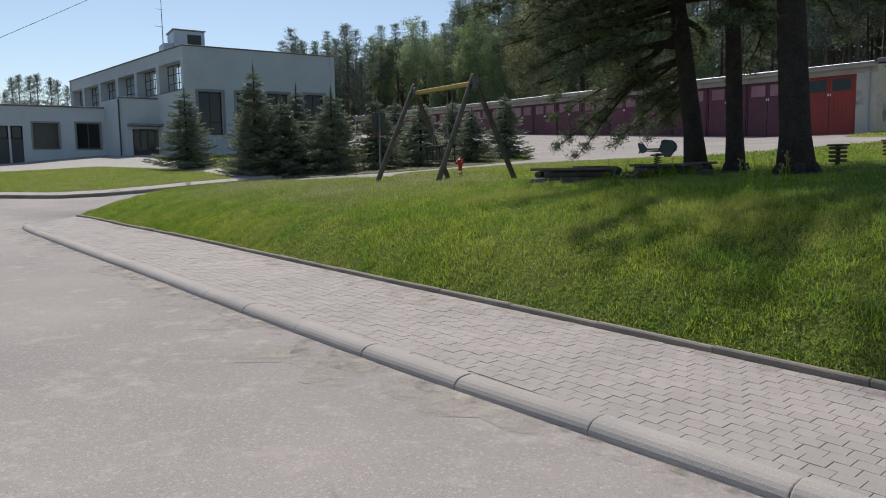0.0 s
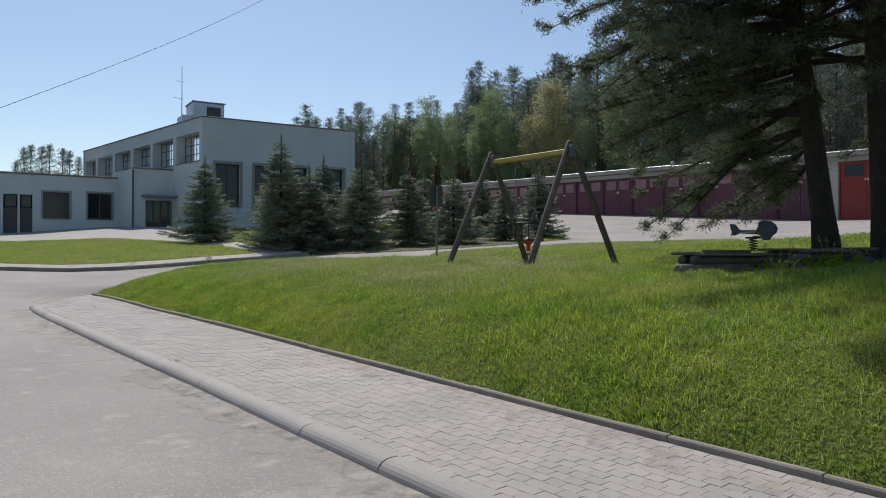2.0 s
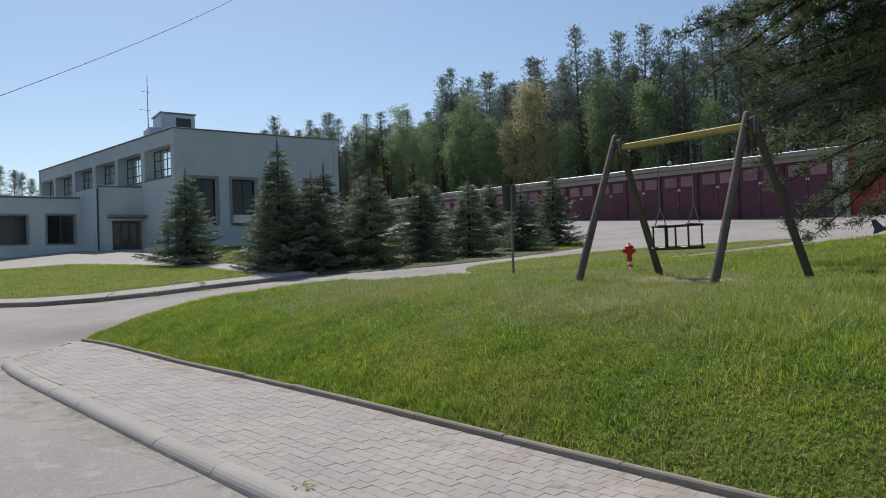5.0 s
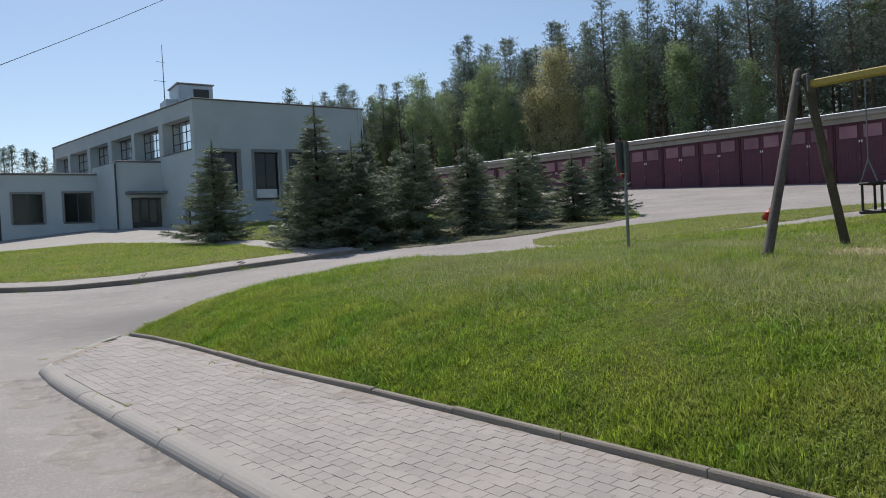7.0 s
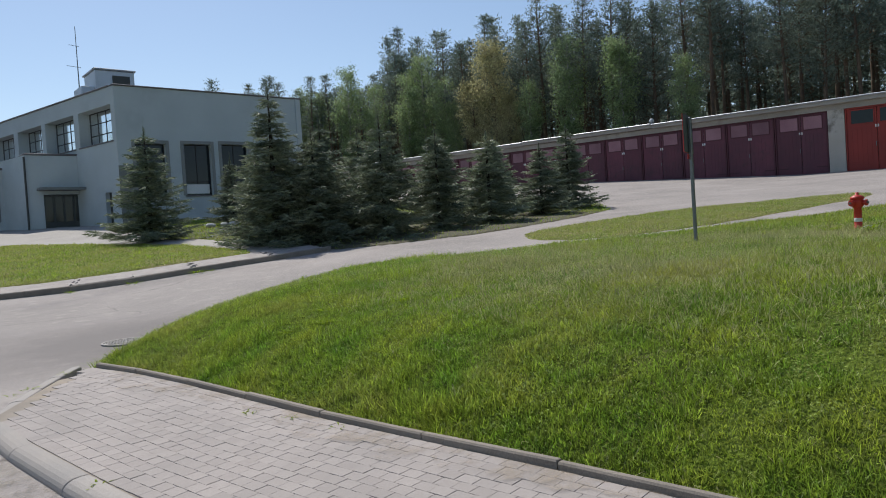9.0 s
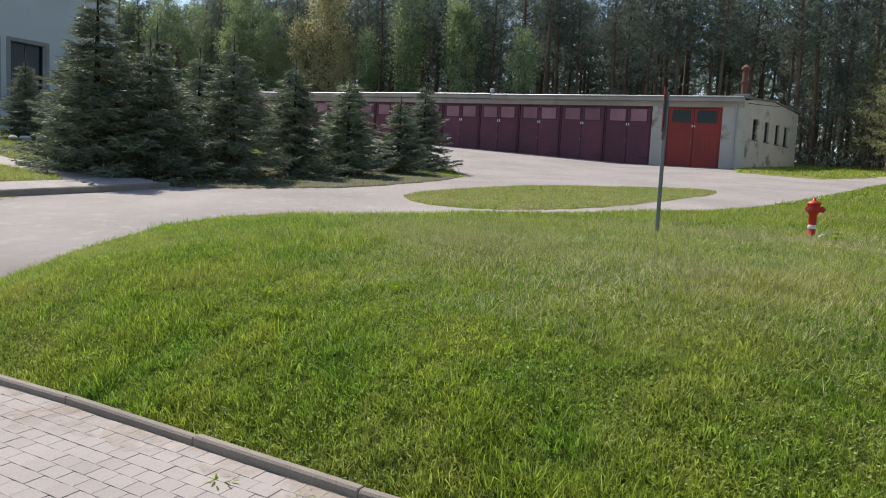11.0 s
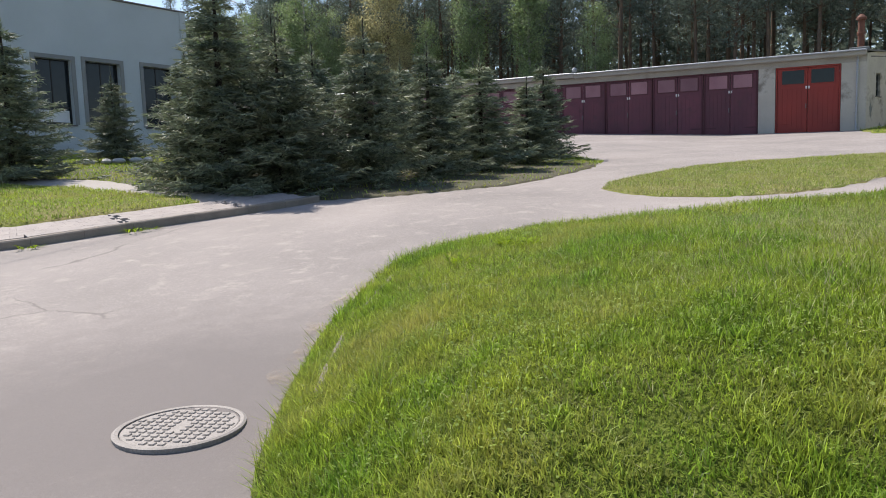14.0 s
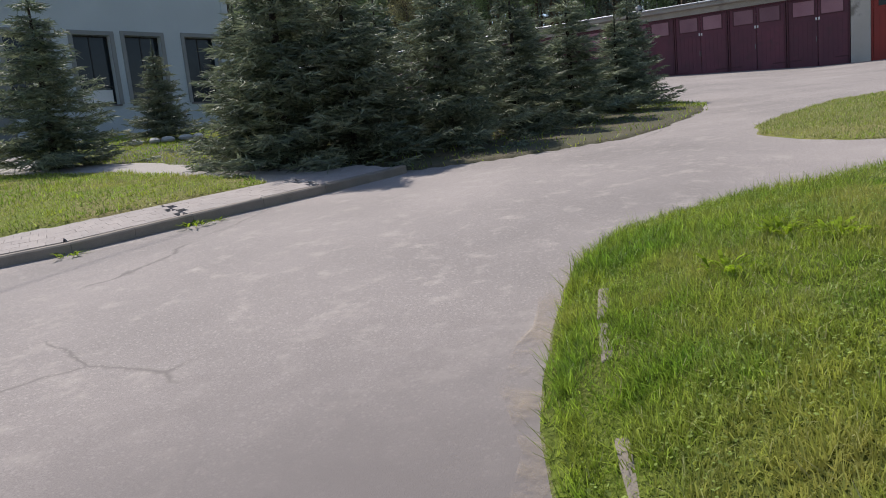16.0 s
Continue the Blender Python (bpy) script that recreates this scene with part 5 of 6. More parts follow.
# the depth of the wood, too far off to tell its trees apart
rngW = np.random.default_rng(77)
n = 60000
wx, wy = rngW.uniform(88, 135, n), rngW.uniform(-70, 150, n)
side_ = rngW.random(n) < 0.22
wx, wy = np.where(side_, rngW.uniform(62, 120, n), wx), np.where(side_, rngW.uniform(112, 150, n), wy)
wz = road_z(wx, wy) + rngW.uniform(0, 1, n) ** 1.15 * (np.where(side_, 12, 17) + 3 * np.sin(wx * 0.9) * np.sin(wy * 0.7))
far_woods = spikes("far_woods", np.stack([wx, wy, wz], 1), unit(rngW.normal(size=(n, 3)) + np.array([0, 0, 0.5])), rngW.uniform(0.8, 2.2, n), rngW.uniform(0.4, 0.9, n), M_NEEDLE_HAZY, rngW)
tagged(new("far_woods", far_woods), "dark undergrowth and crowns deep in the pine wood", "woods", kind="stuff")
n = 16000
wx, wy = rngW.uniform(64, 88, n), rngW.uniform(-30, 100, n)
keep = (wx - 0.3) / np.maximum(1, wy - 5) > 0.6
keep |= wy < 5
wx, wy = wx[keep], wy[keep]
n = len(wx)
wz = road_z(wx, wy) + rngW.uniform(0, 1, n) ** 2 * (2.4 + 1.4 * np.sin(wx * 1.3) * np.sin(wy * 1.1))
shrubs = spikes("undergrowth", np.stack([wx, wy, wz], 1), unit(rngW.normal(size=(n, 3)) + np.array([0, 0, 0.4])), rngW.uniform(0.25, 0.7, n), rngW.uniform(0.1, 0.3, n), M_NEEDLE_HAZY, rngW)
tagged(new("undergrowth", shrubs), "low shrubs and saplings under the pines", "shrubs", kind="stuff")

# ---- playground ----
def log(b, p, q, r0, r1=None, n=12):
    p, q = Vector(p), Vector(q)
    return b.tube([p, p.lerp(q, 0.02), p.lerp(q, 0.5), p.lerp(q, 0.985), q], [r0 * 0.88, r0, (r0 + (r1 or r0)) / 2, r1 or r0, (r1 or r0) * 0.85], n)


def lz(x, y):
    return float(lawn_z(np.array(x), np.array(y)))


sw = root("playground_swing", (9.3, 12.9, lz(9.3, 12.9)), "weathered log A-frame swing with a yellow beam and toddler seat", "swing")
ends = (((9.28, 13.9, 3.72), (8.15, 13.87), (10.28, 13.85)), ((9.38, 11.85, 3.70), (8.42, 11.93), (10.35, 11.55)))
for (tx, ty, tz), f1, f2 in ends:
    for k, (fx, fy) in enumerate((f1, f2)):
        foot, top = Vector((fx, fy, lz(fx, fy) - 0.15)), Vector((tx, ty + (0.05, -0.06)[k], tz))
        tip = top + (top - foot).normalized() * (0.14 if k == 0 else 0.05)
        part("leg", log(Mesh(), foot, tip, 0.058, 0.05), M_LOG_PALE if k == 0 else M_LOG, sw, "grey round timber leg", True)
    part("bolt", Mesh().tube([(tx - 0.1, ty, tz - 0.06), (tx + 0.1, ty, tz - 0.06)], 0.018, 6), M_STEEL, sw)
    part("plate", Mesh().box((tx - 0.09, ty - 0.115, tz - 0.18), (tx + 0.09, ty - 0.10, tz + 0.02), 0.006), M_STEEL, sw)
bm_ = Mesh().box((9.24, 11.92, 3.60), (9.36, 13.82, 3.685), 0.012)
bm_.v = [(x + 0.05 * (13.82 - y), y, z) for x, y, z in bm_.v]
part("beam", bm_, M_YELLOW, sw, "flaking yellow painted beam")
seat_z = lz(9.35, 12.95) + 0.42
for sy in (12.68, 13.22):
    part("chain", Mesh().tube([(9.33, sy, 3.58), (9.33, sy, seat_z + 0.62)], 0.008, 5), M_STEEL, sw)
    part("strap", Mesh().tube([(9.33, sy, seat_z + 0.62), (9.33, sy - 0.09, seat_z + 0.36)], 0.009, 5).tube([(9.33, sy, seat_z + 0.62), (9.33, sy + 0.09, seat_z + 0.36)], 0.009, 5), M_STEEL, sw)
part("seat", Mesh().box((9.14, 12.63, seat_z), (9.52, 13.27, seat_z + 0.045), 0.015), M_SPRING, sw, "black toddler seat")
for rz in (0.34,):
    part("guard_rail", Mesh().tube([(9.16, 12.65, seat_z + rz), (9.16, 13.25, seat_z + rz), (9.5, 13.25, seat_z + rz), (9.5, 12.65, seat_z + rz), (9.16, 12.65, seat_z + rz)], 0.016, 6), M_SPRING, sw)
for sx, sy in ((9.16, 12.67), (9.16, 12.87), (9.16, 13.03), (9.16, 13.23), (9.5, 12.67), (9.5, 13.23)):
    part("guard_bar", Mesh().tube([(sx, sy, seat_z + 0.03), (sx, sy, seat_z + 0.34)], 0.014, 6), M_SPRING, sw)

# bare sand under the seat
sp = Mesh()
ring = [(9.2 + (0.75 + 0.12 * math.sin(3 * a)) * math.cos(a), 12.75 + (1.25 + 0.18 * math.sin(2 * a + 1)) * math.sin(a)) for a in [k * math.pi / 14 for k in range(28)]]
sp.add([(9.2, 12.75, lz(9.2, 12.75) + 0.015)] + [(9.2 + (x - 9.2) * 0.6, 12.75 + (y - 12.75) * 0.6, lz(9.2 + (x - 9.2) * 0.6, 12.75 + (y - 12.75) * 0.6) + 0.022) for x, y in ring] + [(x, y, lz(x, y) - 0.02) for x, y in ring],
       [(0, 1 + k, 1 + (k + 1) % 28) for k in range(28)] + [(1 + k, 29 + k, 29 + (k + 1) % 28, 1 + (k + 1) % 28) for k in range(28)])
thing("sand_patch", sp, M_SAND, "bare trodden sand under the swing seat", "sand", kind="structure", smooth=True)

# timber sandpit
pit = root("sandpit", (10.4, 9.4, lz(10.4, 9.4)), "weathered log sandpit border overgrown with weeds", "sandpit")
corners = [(8.05, 8.63), (9.6, 8.1), (11.9, 8.0), (12.5, 8.85), (11.5, 9.6), (9.4, 9.35)]
for k, (a, b) in enumerate(zip(corners, corners[1:] + corners[:1])):
    za, zb = lz(*a), lz(*b)
    part("log", log(Mesh(), (*a, za + 0.05), (*b, zb + 0.05), 0.085, 0.08), M_LOG_PALE if k in (0, 5) else M_LOG, pit, "", True)
    p, q = Vector((*a, za)).lerp(Vector((*b, zb)), 0.12), Vector((*a, za)).lerp(Vector((*b, zb)), 0.88)
    part("upper_log", log(Mesh(), p + Vector((0, 0, 0.175)), q + Vector((0, 0, 0.175)), 0.06, 0.055), M_LOG, pit, "", True)
    d = (q - p).normalized()
    m = Matrix.Translation((p + q) / 2 + Vector((0, 0, 0.245))) @ Matrix.Rotation(math.atan2(d.y, d.x), 4, "Z")
    part("seat_board", Mesh().box((-0.55, -0.14, -0.02), (0.55, 0.14, 0.025), 0.012, m), M_LOG_PALE, pit)
inner = [(10.5 + (x - 10.5) * 0.93, 8.75 + (y - 8.75) * 0.93) for x, y in corners]
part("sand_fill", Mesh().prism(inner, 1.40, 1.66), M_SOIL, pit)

# spring rider
rd = root("spring_rider", (16.0, 12.3, lz(16.0, 12.3)), "dark blue-grey board spring rider on a coil spring", "spring rider")
rm = Matrix.Translation((16.0, 12.3, lz(16.0, 12.3))) @ Matrix.Rotation(radians(-79), 4, "Z")
coil = [rm @ Vector((0.085 * math.cos(a), 0.085 * math.sin(a), 0.03 + 0.30 * a / (10 * math.pi))) for a in [k * math.pi / 6 for k in range(61)]]
part("spring", Mesh().tube(coil, 0.014, 6), M_SPRING, rd)
part("base_plate", Mesh().box((-0.13, -0.13, -0.03), (0.13, 0.13, 0.03), 0.01, rm), M_SPRING, rd)
part("mount", Mesh().box((-0.16, -0.09, 0.33), (0.16, 0.09, 0.37), 0.008, rm), M_SPRING, rd)
board = [(-0.33, 0.465), (-0.42, 0.43), (-0.50, 0.40), (-0.47, 0.49), (-0.50, 0.58), (-0.52, 0.69), (-0.45, 0.68), (-0.39, 0.60), (-0.34, 0.54), (-0.1, 0.53), (0.10, 0.53), (0.14, 0.62), (0.15, 0.72), (0.26, 0.75),
         (0.38, 0.73), (0.47, 0.66), (0.52, 0.56), (0.49, 0.46), (0.40, 0.39), (0.34, 0.30), (0.24, 0.29), (0.22, 0.37), (0.14, 0.42), (-0.1, 0.44)]
for s in (-0.1, 0.08):
    part("side_board", Mesh().prism(board, s, s + 0.022, rm @ Matrix.Rotation(math.pi / 2, 4, "X")), M_RIDER, rd)
part("seat", Mesh().box((-0.26, -0.13, 0.45), (0.1, 0.13, 0.49), 0.015, rm), M_SPRING, rd)
part("handlebar", Mesh().tube([tuple(rm @ Vector((0.2, y_, 0.6))) for y_ in (-0.24, 0.24)], 0.016, 8), M_STEEL, rd)
part("footrest", Mesh().tube([tuple(rm @ Vector((0.08, y_, 0.38))) for y_ in (-0.24, 0.24)], 0.016, 8), M_STEEL, rd)

# slatted wooden spring stool and a small red one
for (x, y), paint, lab in (((15.2, 7.25), M_LOG, "brown slatted wooden barrel on a short post"), ((18.25, 7.5), M_RUST, "small red board rider at the lawn's far side")):
    st = root("spring_stool", (x, y, lz(x, y)), lab, "spring rider")
    part("post", Mesh().tube([(x, y, lz(x, y) - 0.05), (x, y, lz(x, y) + 0.42)], 0.045), M_SPRING, st)
    for k in range(4):
        part("slat", Mesh().box((x - 0.135, y - 0.135, lz(x, y) + 0.1 + 0.085 * k), (x + 0.135, y + 0.135, lz(x, y) + 0.155 + 0.085 * k), 0.02), paint, st)
    part("top", Mesh().box((x - 0.16, y - 0.16, lz(x, y) + 0.42), (x + 0.16, y + 0.16, lz(x, y) + 0.46), 0.012), paint, st)

# ---- hydrant, sign, pole, manhole ----
hz = lz(12.0, 15.75) - 0.03
hy = root("fire_hydrant", (12.0, 15.75, hz), "red pillar fire hydrant with a white band in the grass", "hydrant")
hm_ = Matrix.Translation((12.0, 15.75, hz)) @ Matrix.Diagonal((0.88, 0.88, 0.88, 1))
part("barrel", Mesh().lathe([(0.085, 0.0), (0.085, 0.03), (0.058, 0.05), (0.058, 0.38), (0.075, 0.40), (0.092, 0.42), (0.092, 0.50), (0.085, 0.53)], 18, hm_), M_HYDRANT, hy, "", True)
part("bonnet", Mesh().lathe([(0.1, 0.525), (0.105, 0.545), (0.09, 0.57), (0.05, 0.59), (0.025, 0.6), (0.025, 0.635), (0.01, 0.64)], 18, hm_), M_HYDRANT, hy, "", True)
part("band", Mesh().lathe([(0.0595, 0.16), (0.0615, 0.163), (0.0615, 0.217), (0.0595, 0.22)], 18, hm_), M_WHITE, hy, "white painted band", True)
for a in (0.6, 2.7, 4.6):
    o = part("outlet", Mesh().tube([tuple(hm_ @ Vector((math.cos(a) * r, math.sin(a) * r, 0.465))) for r in (0.07, 0.12, 0.121, 0.15)], [0.035, 0.035, 0.046, 0.044], 12), M_HYDRANT, hy)
    part("cap_nut", Mesh().tube([tuple(hm_ @ Vector((math.cos(a) * r, math.sin(a) * r, 0.465))) for r in (0.15, 0.172)], 0.016, 6), M_STEEL, o)
part("flange", Mesh().lathe([(0.11, 0.0), (0.11, 0.02), (0.09, 0.03)], 18, hm_), M_STEEL, hy)
fl = Mesh().box((-0.12, -0.07, 0.0), (0.12, 0.07, 0.05), 0.015, Matrix.Translation((11.86, 15.62, hz)) @ Matrix.Rotation(0.7, 4, "Z") @ Matrix.Rotation(0.4, 4, "Y"))
thing("pale_stone", fl, M_STONE, "flat pale stone leaning at the hydrant's foot", "stone")

sz = lz(10.5, 17.46)
sg = root("sign_post", (10.5, 17.46, sz), "narrow steel post with a red and white hydrant plate lettered H", "sign")
part("post", Mesh().box((10.47, 17.44, sz - 0.1), (10.515, 17.485, 3.5), 0.008), M_STEEL, sg)
sm = Matrix.Translation((10.492, 17.463, 0)) @ Matrix.Rotation(radians(12), 4, "Z")
pl_ = part("plate", Mesh().box((-0.25, 0.028, 2.99), (0.25, 0.038, 3.54), 0.004, sm), M_SIGN_RED, sg)
part("white_field", Mesh().box((-0.13, 0.038, 3.02), (0.13, 0.041, 3.51), 0.0, sm), M_SIGN, pl_)
for x_ in (-0.065, 0.065):
    part("letter_stroke", Mesh().box((x_ - 0.02, 0.041, 3.10), (x_ + 0.02, 0.044, 3.46), 0.0, sm), M_SIGN_BACK, pl_)
part("letter_stroke", Mesh().box((-0.044, 0.041, 3.27), (0.044, 0.044, 3.31), 0.0, sm), M_SIGN_BACK, pl_)
part("plate_back", Mesh().box((-0.245, 0.024, 2.995), (0.245, 0.027, 3.535), 0.0, sm), M_SIGN_BACK, sg)
part("tag", Mesh().box((-0.08, 0.026, 2.9), (0.08, 0.034, 2.97), 0.003, sm), M_SIGN_RED, sg)

px_, py_ = 1.95, 34.55
pz_ = float(road_z(px_, py_)) + 0.1
po = root("utility_pole", (px_, py_, pz_), "thin grey steel utility pole at the kerb", "pole")
part("shaft", Mesh().tube([(px_, py_, pz_ - 0.2), (px_, py_, 4.0), (px_ - 0.05, py_, 6.95)], [0.085, 0.07, 0.05], 10), M_STEEL, po)
part("foot", Mesh().box((px_ - 0.14, py_ - 0.14, pz_ - 0.1), (px_ + 0.14, py_ + 0.14, pz_ + 0.12), 0.02), M_EDGING, po)
part("insulator", Mesh().lathe([(0.02, 6.93), (0.05, 6.97), (0.05, 7.03), (0.02, 7.08)], 8, Matrix.Translation((px_ - 0.05, py_, 0))), M_WHITE, po)
cab = [Vector((1.9, 34.55, 7.02)), Vector((40.0, 52.0, 40.0))]
cable = Mesh().tube([cab[0].lerp(cab[1], k / 20) - Vector((0, 0, 3.0 * math.sin(math.pi * k / 20))) for k in range(21)], 0.010, 5)
thing("overhead_cable", cable, M_CABLE, "thin dark overhead cable hanging from the pole", "cable")
cb2 = Mesh().tube([Vector((53.1, 22.2, 8.6)).lerp(Vector((51.0, 13.2, 8.3)), k / 10) - Vector((0, 0, 0.35 * math.sin(math.pi * k / 10))) for k in range(11)], 0.025, 5)
thing("overhead_cable", cb2, M_CABLE, "dark cable strung from the garage to the white building", "cable")

mz = float(road_z(4.4, 22.95))
mh = root("manhole_cover", (4.41, 23.0, mz), "round cast-iron manhole cover with a square grid pattern", "manhole")
mm = Matrix.Translation((4.41, 23.0, mz + 0.010)) @ Matrix.Rotation(0.4, 4, "Z")
part("frame", Mesh().lathe([(0.36, -0.04), (0.36, 0.012), (0.345, 0.018), (0.325, 0.014), (0.322, -0.02), (0.30, -0.03)], 40, mm), M_IRON, mh)
part("lid", Mesh().lathe([(0.318, -0.03), (0.318, 0.006), (0.312, 0.009), (0.05, 0.009)], 40, mm), M_IRON, mh)
for i in range(-5, 6):
    for j in range(-5, 6):
        if math.hypot(i, j) * 0.055 < 0.285 and not (abs(i) < 2 and abs(j) < 1):
            part("stud", Mesh().box((i * 0.055 - 0.019, j * 0.055 - 0.019, 0.006), (i * 0.055 + 0.019, j * 0.055 + 0.019, 0.016), 0.005, mm), M_IRON, mh)
for k in range(5):
    x, y = 16.4 + 0.5 * k + 0.1 * (k % 2), 44.4 - 0.15 * k
    s = Mesh().lathe([(0.05, -0.06), (0.2, 0.0), (0.22, 0.08), (0.14, 0.16), (0.04, 0.18)], 9, Matrix.Translation((x, y, float(road_z(x, y)) + 0.12)) @ Matrix.Rotation(k, 4, "Z") @ Matrix.Diagonal((1.2, 0.8, 0.9, 1)))
    thing("border_stone", s, M_STONE, "whitewashed round stone bordering the spruce bed", "stone", "stones in the bed")

# ---- small plants ----
def weed(x, y, z, size, seed, label, lift=0.6, n=26):
    rng = np.random.default_rng(seed)
    b = Mesh()
    for k in range(n):
        a, l = rng.uniform(0, 6.28), size * rng.uniform(0.35, 0.9)
        o, u = Vector((math.cos(a), math.sin(a), 0)), Vector((-math.sin(a), math.cos(a), 0))
        p = Vector((x, y, z)) + o * rng.uniform(0, size * 0.9) + u * rng.uniform(-0.5, 0.5) * size
        w = l * rng.uniform(0.07, 0.13)
        up = lift * rng.uniform(0.5, 1.3)
        c = [p, p + o * l * 0.35 + u * w + Vector((0, 0, l * up * 0.5)), p + o * l * 0.35 - u * w + Vector((0, 0, l * up * 0.5)), p + o * l * 0.75 + u * w * 0.8 + Vector((0, 0, l * up * 0.7)),
             p + o * l * 0.75 - u * w * 0.8 + Vector((0, 0, l * up * 0.7)), p + o * l + Vector((0, 0, l * up * 0.55))]
        b.add(c, [(0, 1, 2), (1, 3, 4, 2), (3, 5, 4)])
    return thing("weed", b, M_WEED, label, "plant", kind="")


for k, (x, y, s, lab) in enumerate(((8.2, 22.95, 0.17, "spreading pale green dock leaves in the lawn"), (8.0, 22.6, 0.15, "pale green dock leaves in the lawn"), (7.5, 23.05, 0.15, "small clump of bright leaves near the road"), (4.9, 18.85, 0.16, "clump of broad dandelion leaves"),
                                    (4.65, 18.5, 0.15, "clump of broad dandelion leaves"), (4.4, 18.8, 0.13, "clump of broad bright dandelion leaves"), (5.35, 18.1, 0.15, "clump of dark docks in the grass"), (11.6, 15.4, 0.3, "broad docks beside the hydrant"), (11.9, 16.1, 0.26, "leafy weed beside the hydrant"),
                                    (9.4, 8.15, 0.3, "tall weeds grown over the sandpit logs"), (10.9, 7.95, 0.33, "nettles grown over the sandpit logs"), (10.2, 7.9, 0.28, "weeds at the sandpit edge"), (9.9, 6.9, 0.2, "dock clump in the lawn shade"))):
    weed(x, y, lz(x, y) + 0.01, s * (1 if y < 12 or y > 22 else 0.62), 300 + k, lab, 0.95 if "sandpit" in lab else 0.7, 60)
for k, (x, y) in enumerate(((2.13, 15.3), (2.05, 16.4), (2.0, 17.0), (3.4, 17.2), (3.48, 16.7), (3.3, 17.6), (2.0, 19.9), (2.5, 20.45), (3.0, 21.0), (2.45, 11.2), (2.3, 20.3))):
    weed(x, y, pave_z(x, min(y, 19.2)) - 0.01, 0.07, 340 + k, "tuft of weed growing from the paving joint", 0.6, 14)


for k, (x, y, s) in enumerate(((3.5, 32.72, 0.13), (6.2, 31.5, 0.12), (7.5, 30.87, 0.16), (9.0, 30.46, 0.18), (9.3, 30.4, 0.12))):
    weed(x, y, float(road_z(x, y)), s, 380 + k, "tuft of dusty weed at the foot of the kerb", 0.7, 30)


def stalks(x, y, n, seed, label):
    """A stand of thin upright stems with small narrow leaves and seed heads."""
    rng = np.random.default_rng(seed)
    t = root("tall_weed", (x, y, lz(x, y)), label, "plant")
    stems, heads = Mesh(), Mesh()
    for k in range(n):
        px, py = x + rng.normal() * 0.16, y + rng.normal() * 0.16
        p = Vector((px, py, lz(px, py)))
        q = p + Vector((rng.normal() * 0.05, rng.normal() * 0.05, rng.uniform(0.28, 0.46)))
        stems.tube([p, p.lerp(q, 0.5) + Vector((0.01, 0, 0)), q], [0.005, 0.004, 0.002], 4)
        for j in range(9):
            c, a = p.lerp(q, 0.2 + 0.08 * j), rng.uniform(0, 6.28)
            o, u = Vector((math.cos(a), math.sin(a), 0.5)) * rng.uniform(0.04, 0.07), Vector((-math.sin(a), math.cos(a), 0)) * 0.007
            stems.add([c, c + o * 0.5 + u, c + o, c + o * 0.5 - u], [(0, 1, 2, 3)])
        for j in range(14):
            c = q + Vector((rng.normal() * 0.012, rng.normal() * 0.012, rng.uniform(-0.07, 0.01)))
            o = Vector((rng.normal(), rng.normal(), 1.0)).normalized() * 0.02
            heads.add([c, c + o * 0.5 + Vector((0.006, 0, 0)), c + o, c + o * 0.5 - Vector((0.006, 0, 0))], [(0, 1, 2, 3)])
    part("stems", stems, M_WEED, t)
    part("seed_heads", heads, M_STRAW, t, "pale small seed heads")


stalks(7.3, 4.4, 7, 401, "thin tall flowering weeds standing in the lawn shade")
stalks(7.9, 4.5, 6, 402, "thin tall flowering weeds standing in the lawn shade")
stalks(9.3, 8.1, 6, 403, "dry tall weeds grown at the sandpit logs")
stalks(10.3, 7.85, 6, 404, "dry tall weeds grown at the sandpit logs")


def tussock(x, y, size, seed):
    """For every place its nearest tuft: the way from the tuft's middle, how far out it lies (0 to 1) and the tuft's own chance number."""
    def chance(i, j, k):
        v = np.sin(i * 127.1 + j * 311.7 + k * 74.7 + seed * 19.19) * 43758.5453
        return v - np.floor(v)
    gi, gj = np.floor(x / size), np.floor(y / size)
    best, bx, by, own = np.full(x.shape, 1e9), np.zeros(x.shape), np.zeros(x.shape), np.zeros(x.shape)
    for di in (-1, 0, 1):
        for dj in (-1, 0, 1):
            i, j = gi + di, gj + dj
            cx, cy = (i + chance(i, j, 1)) * size, (j + chance(i, j, 2)) * size
            d = np.hypot(x - cx, y - cy)
            m = d < best
            best, bx, by, own = np.where(m, d, best), np.where(m, x - cx, bx), np.where(m, y - cy, by), np.where(m, chance(i, j, 3), own)
    return np.arctan2(by, bx), np.clip(best / size, 0, 1), own


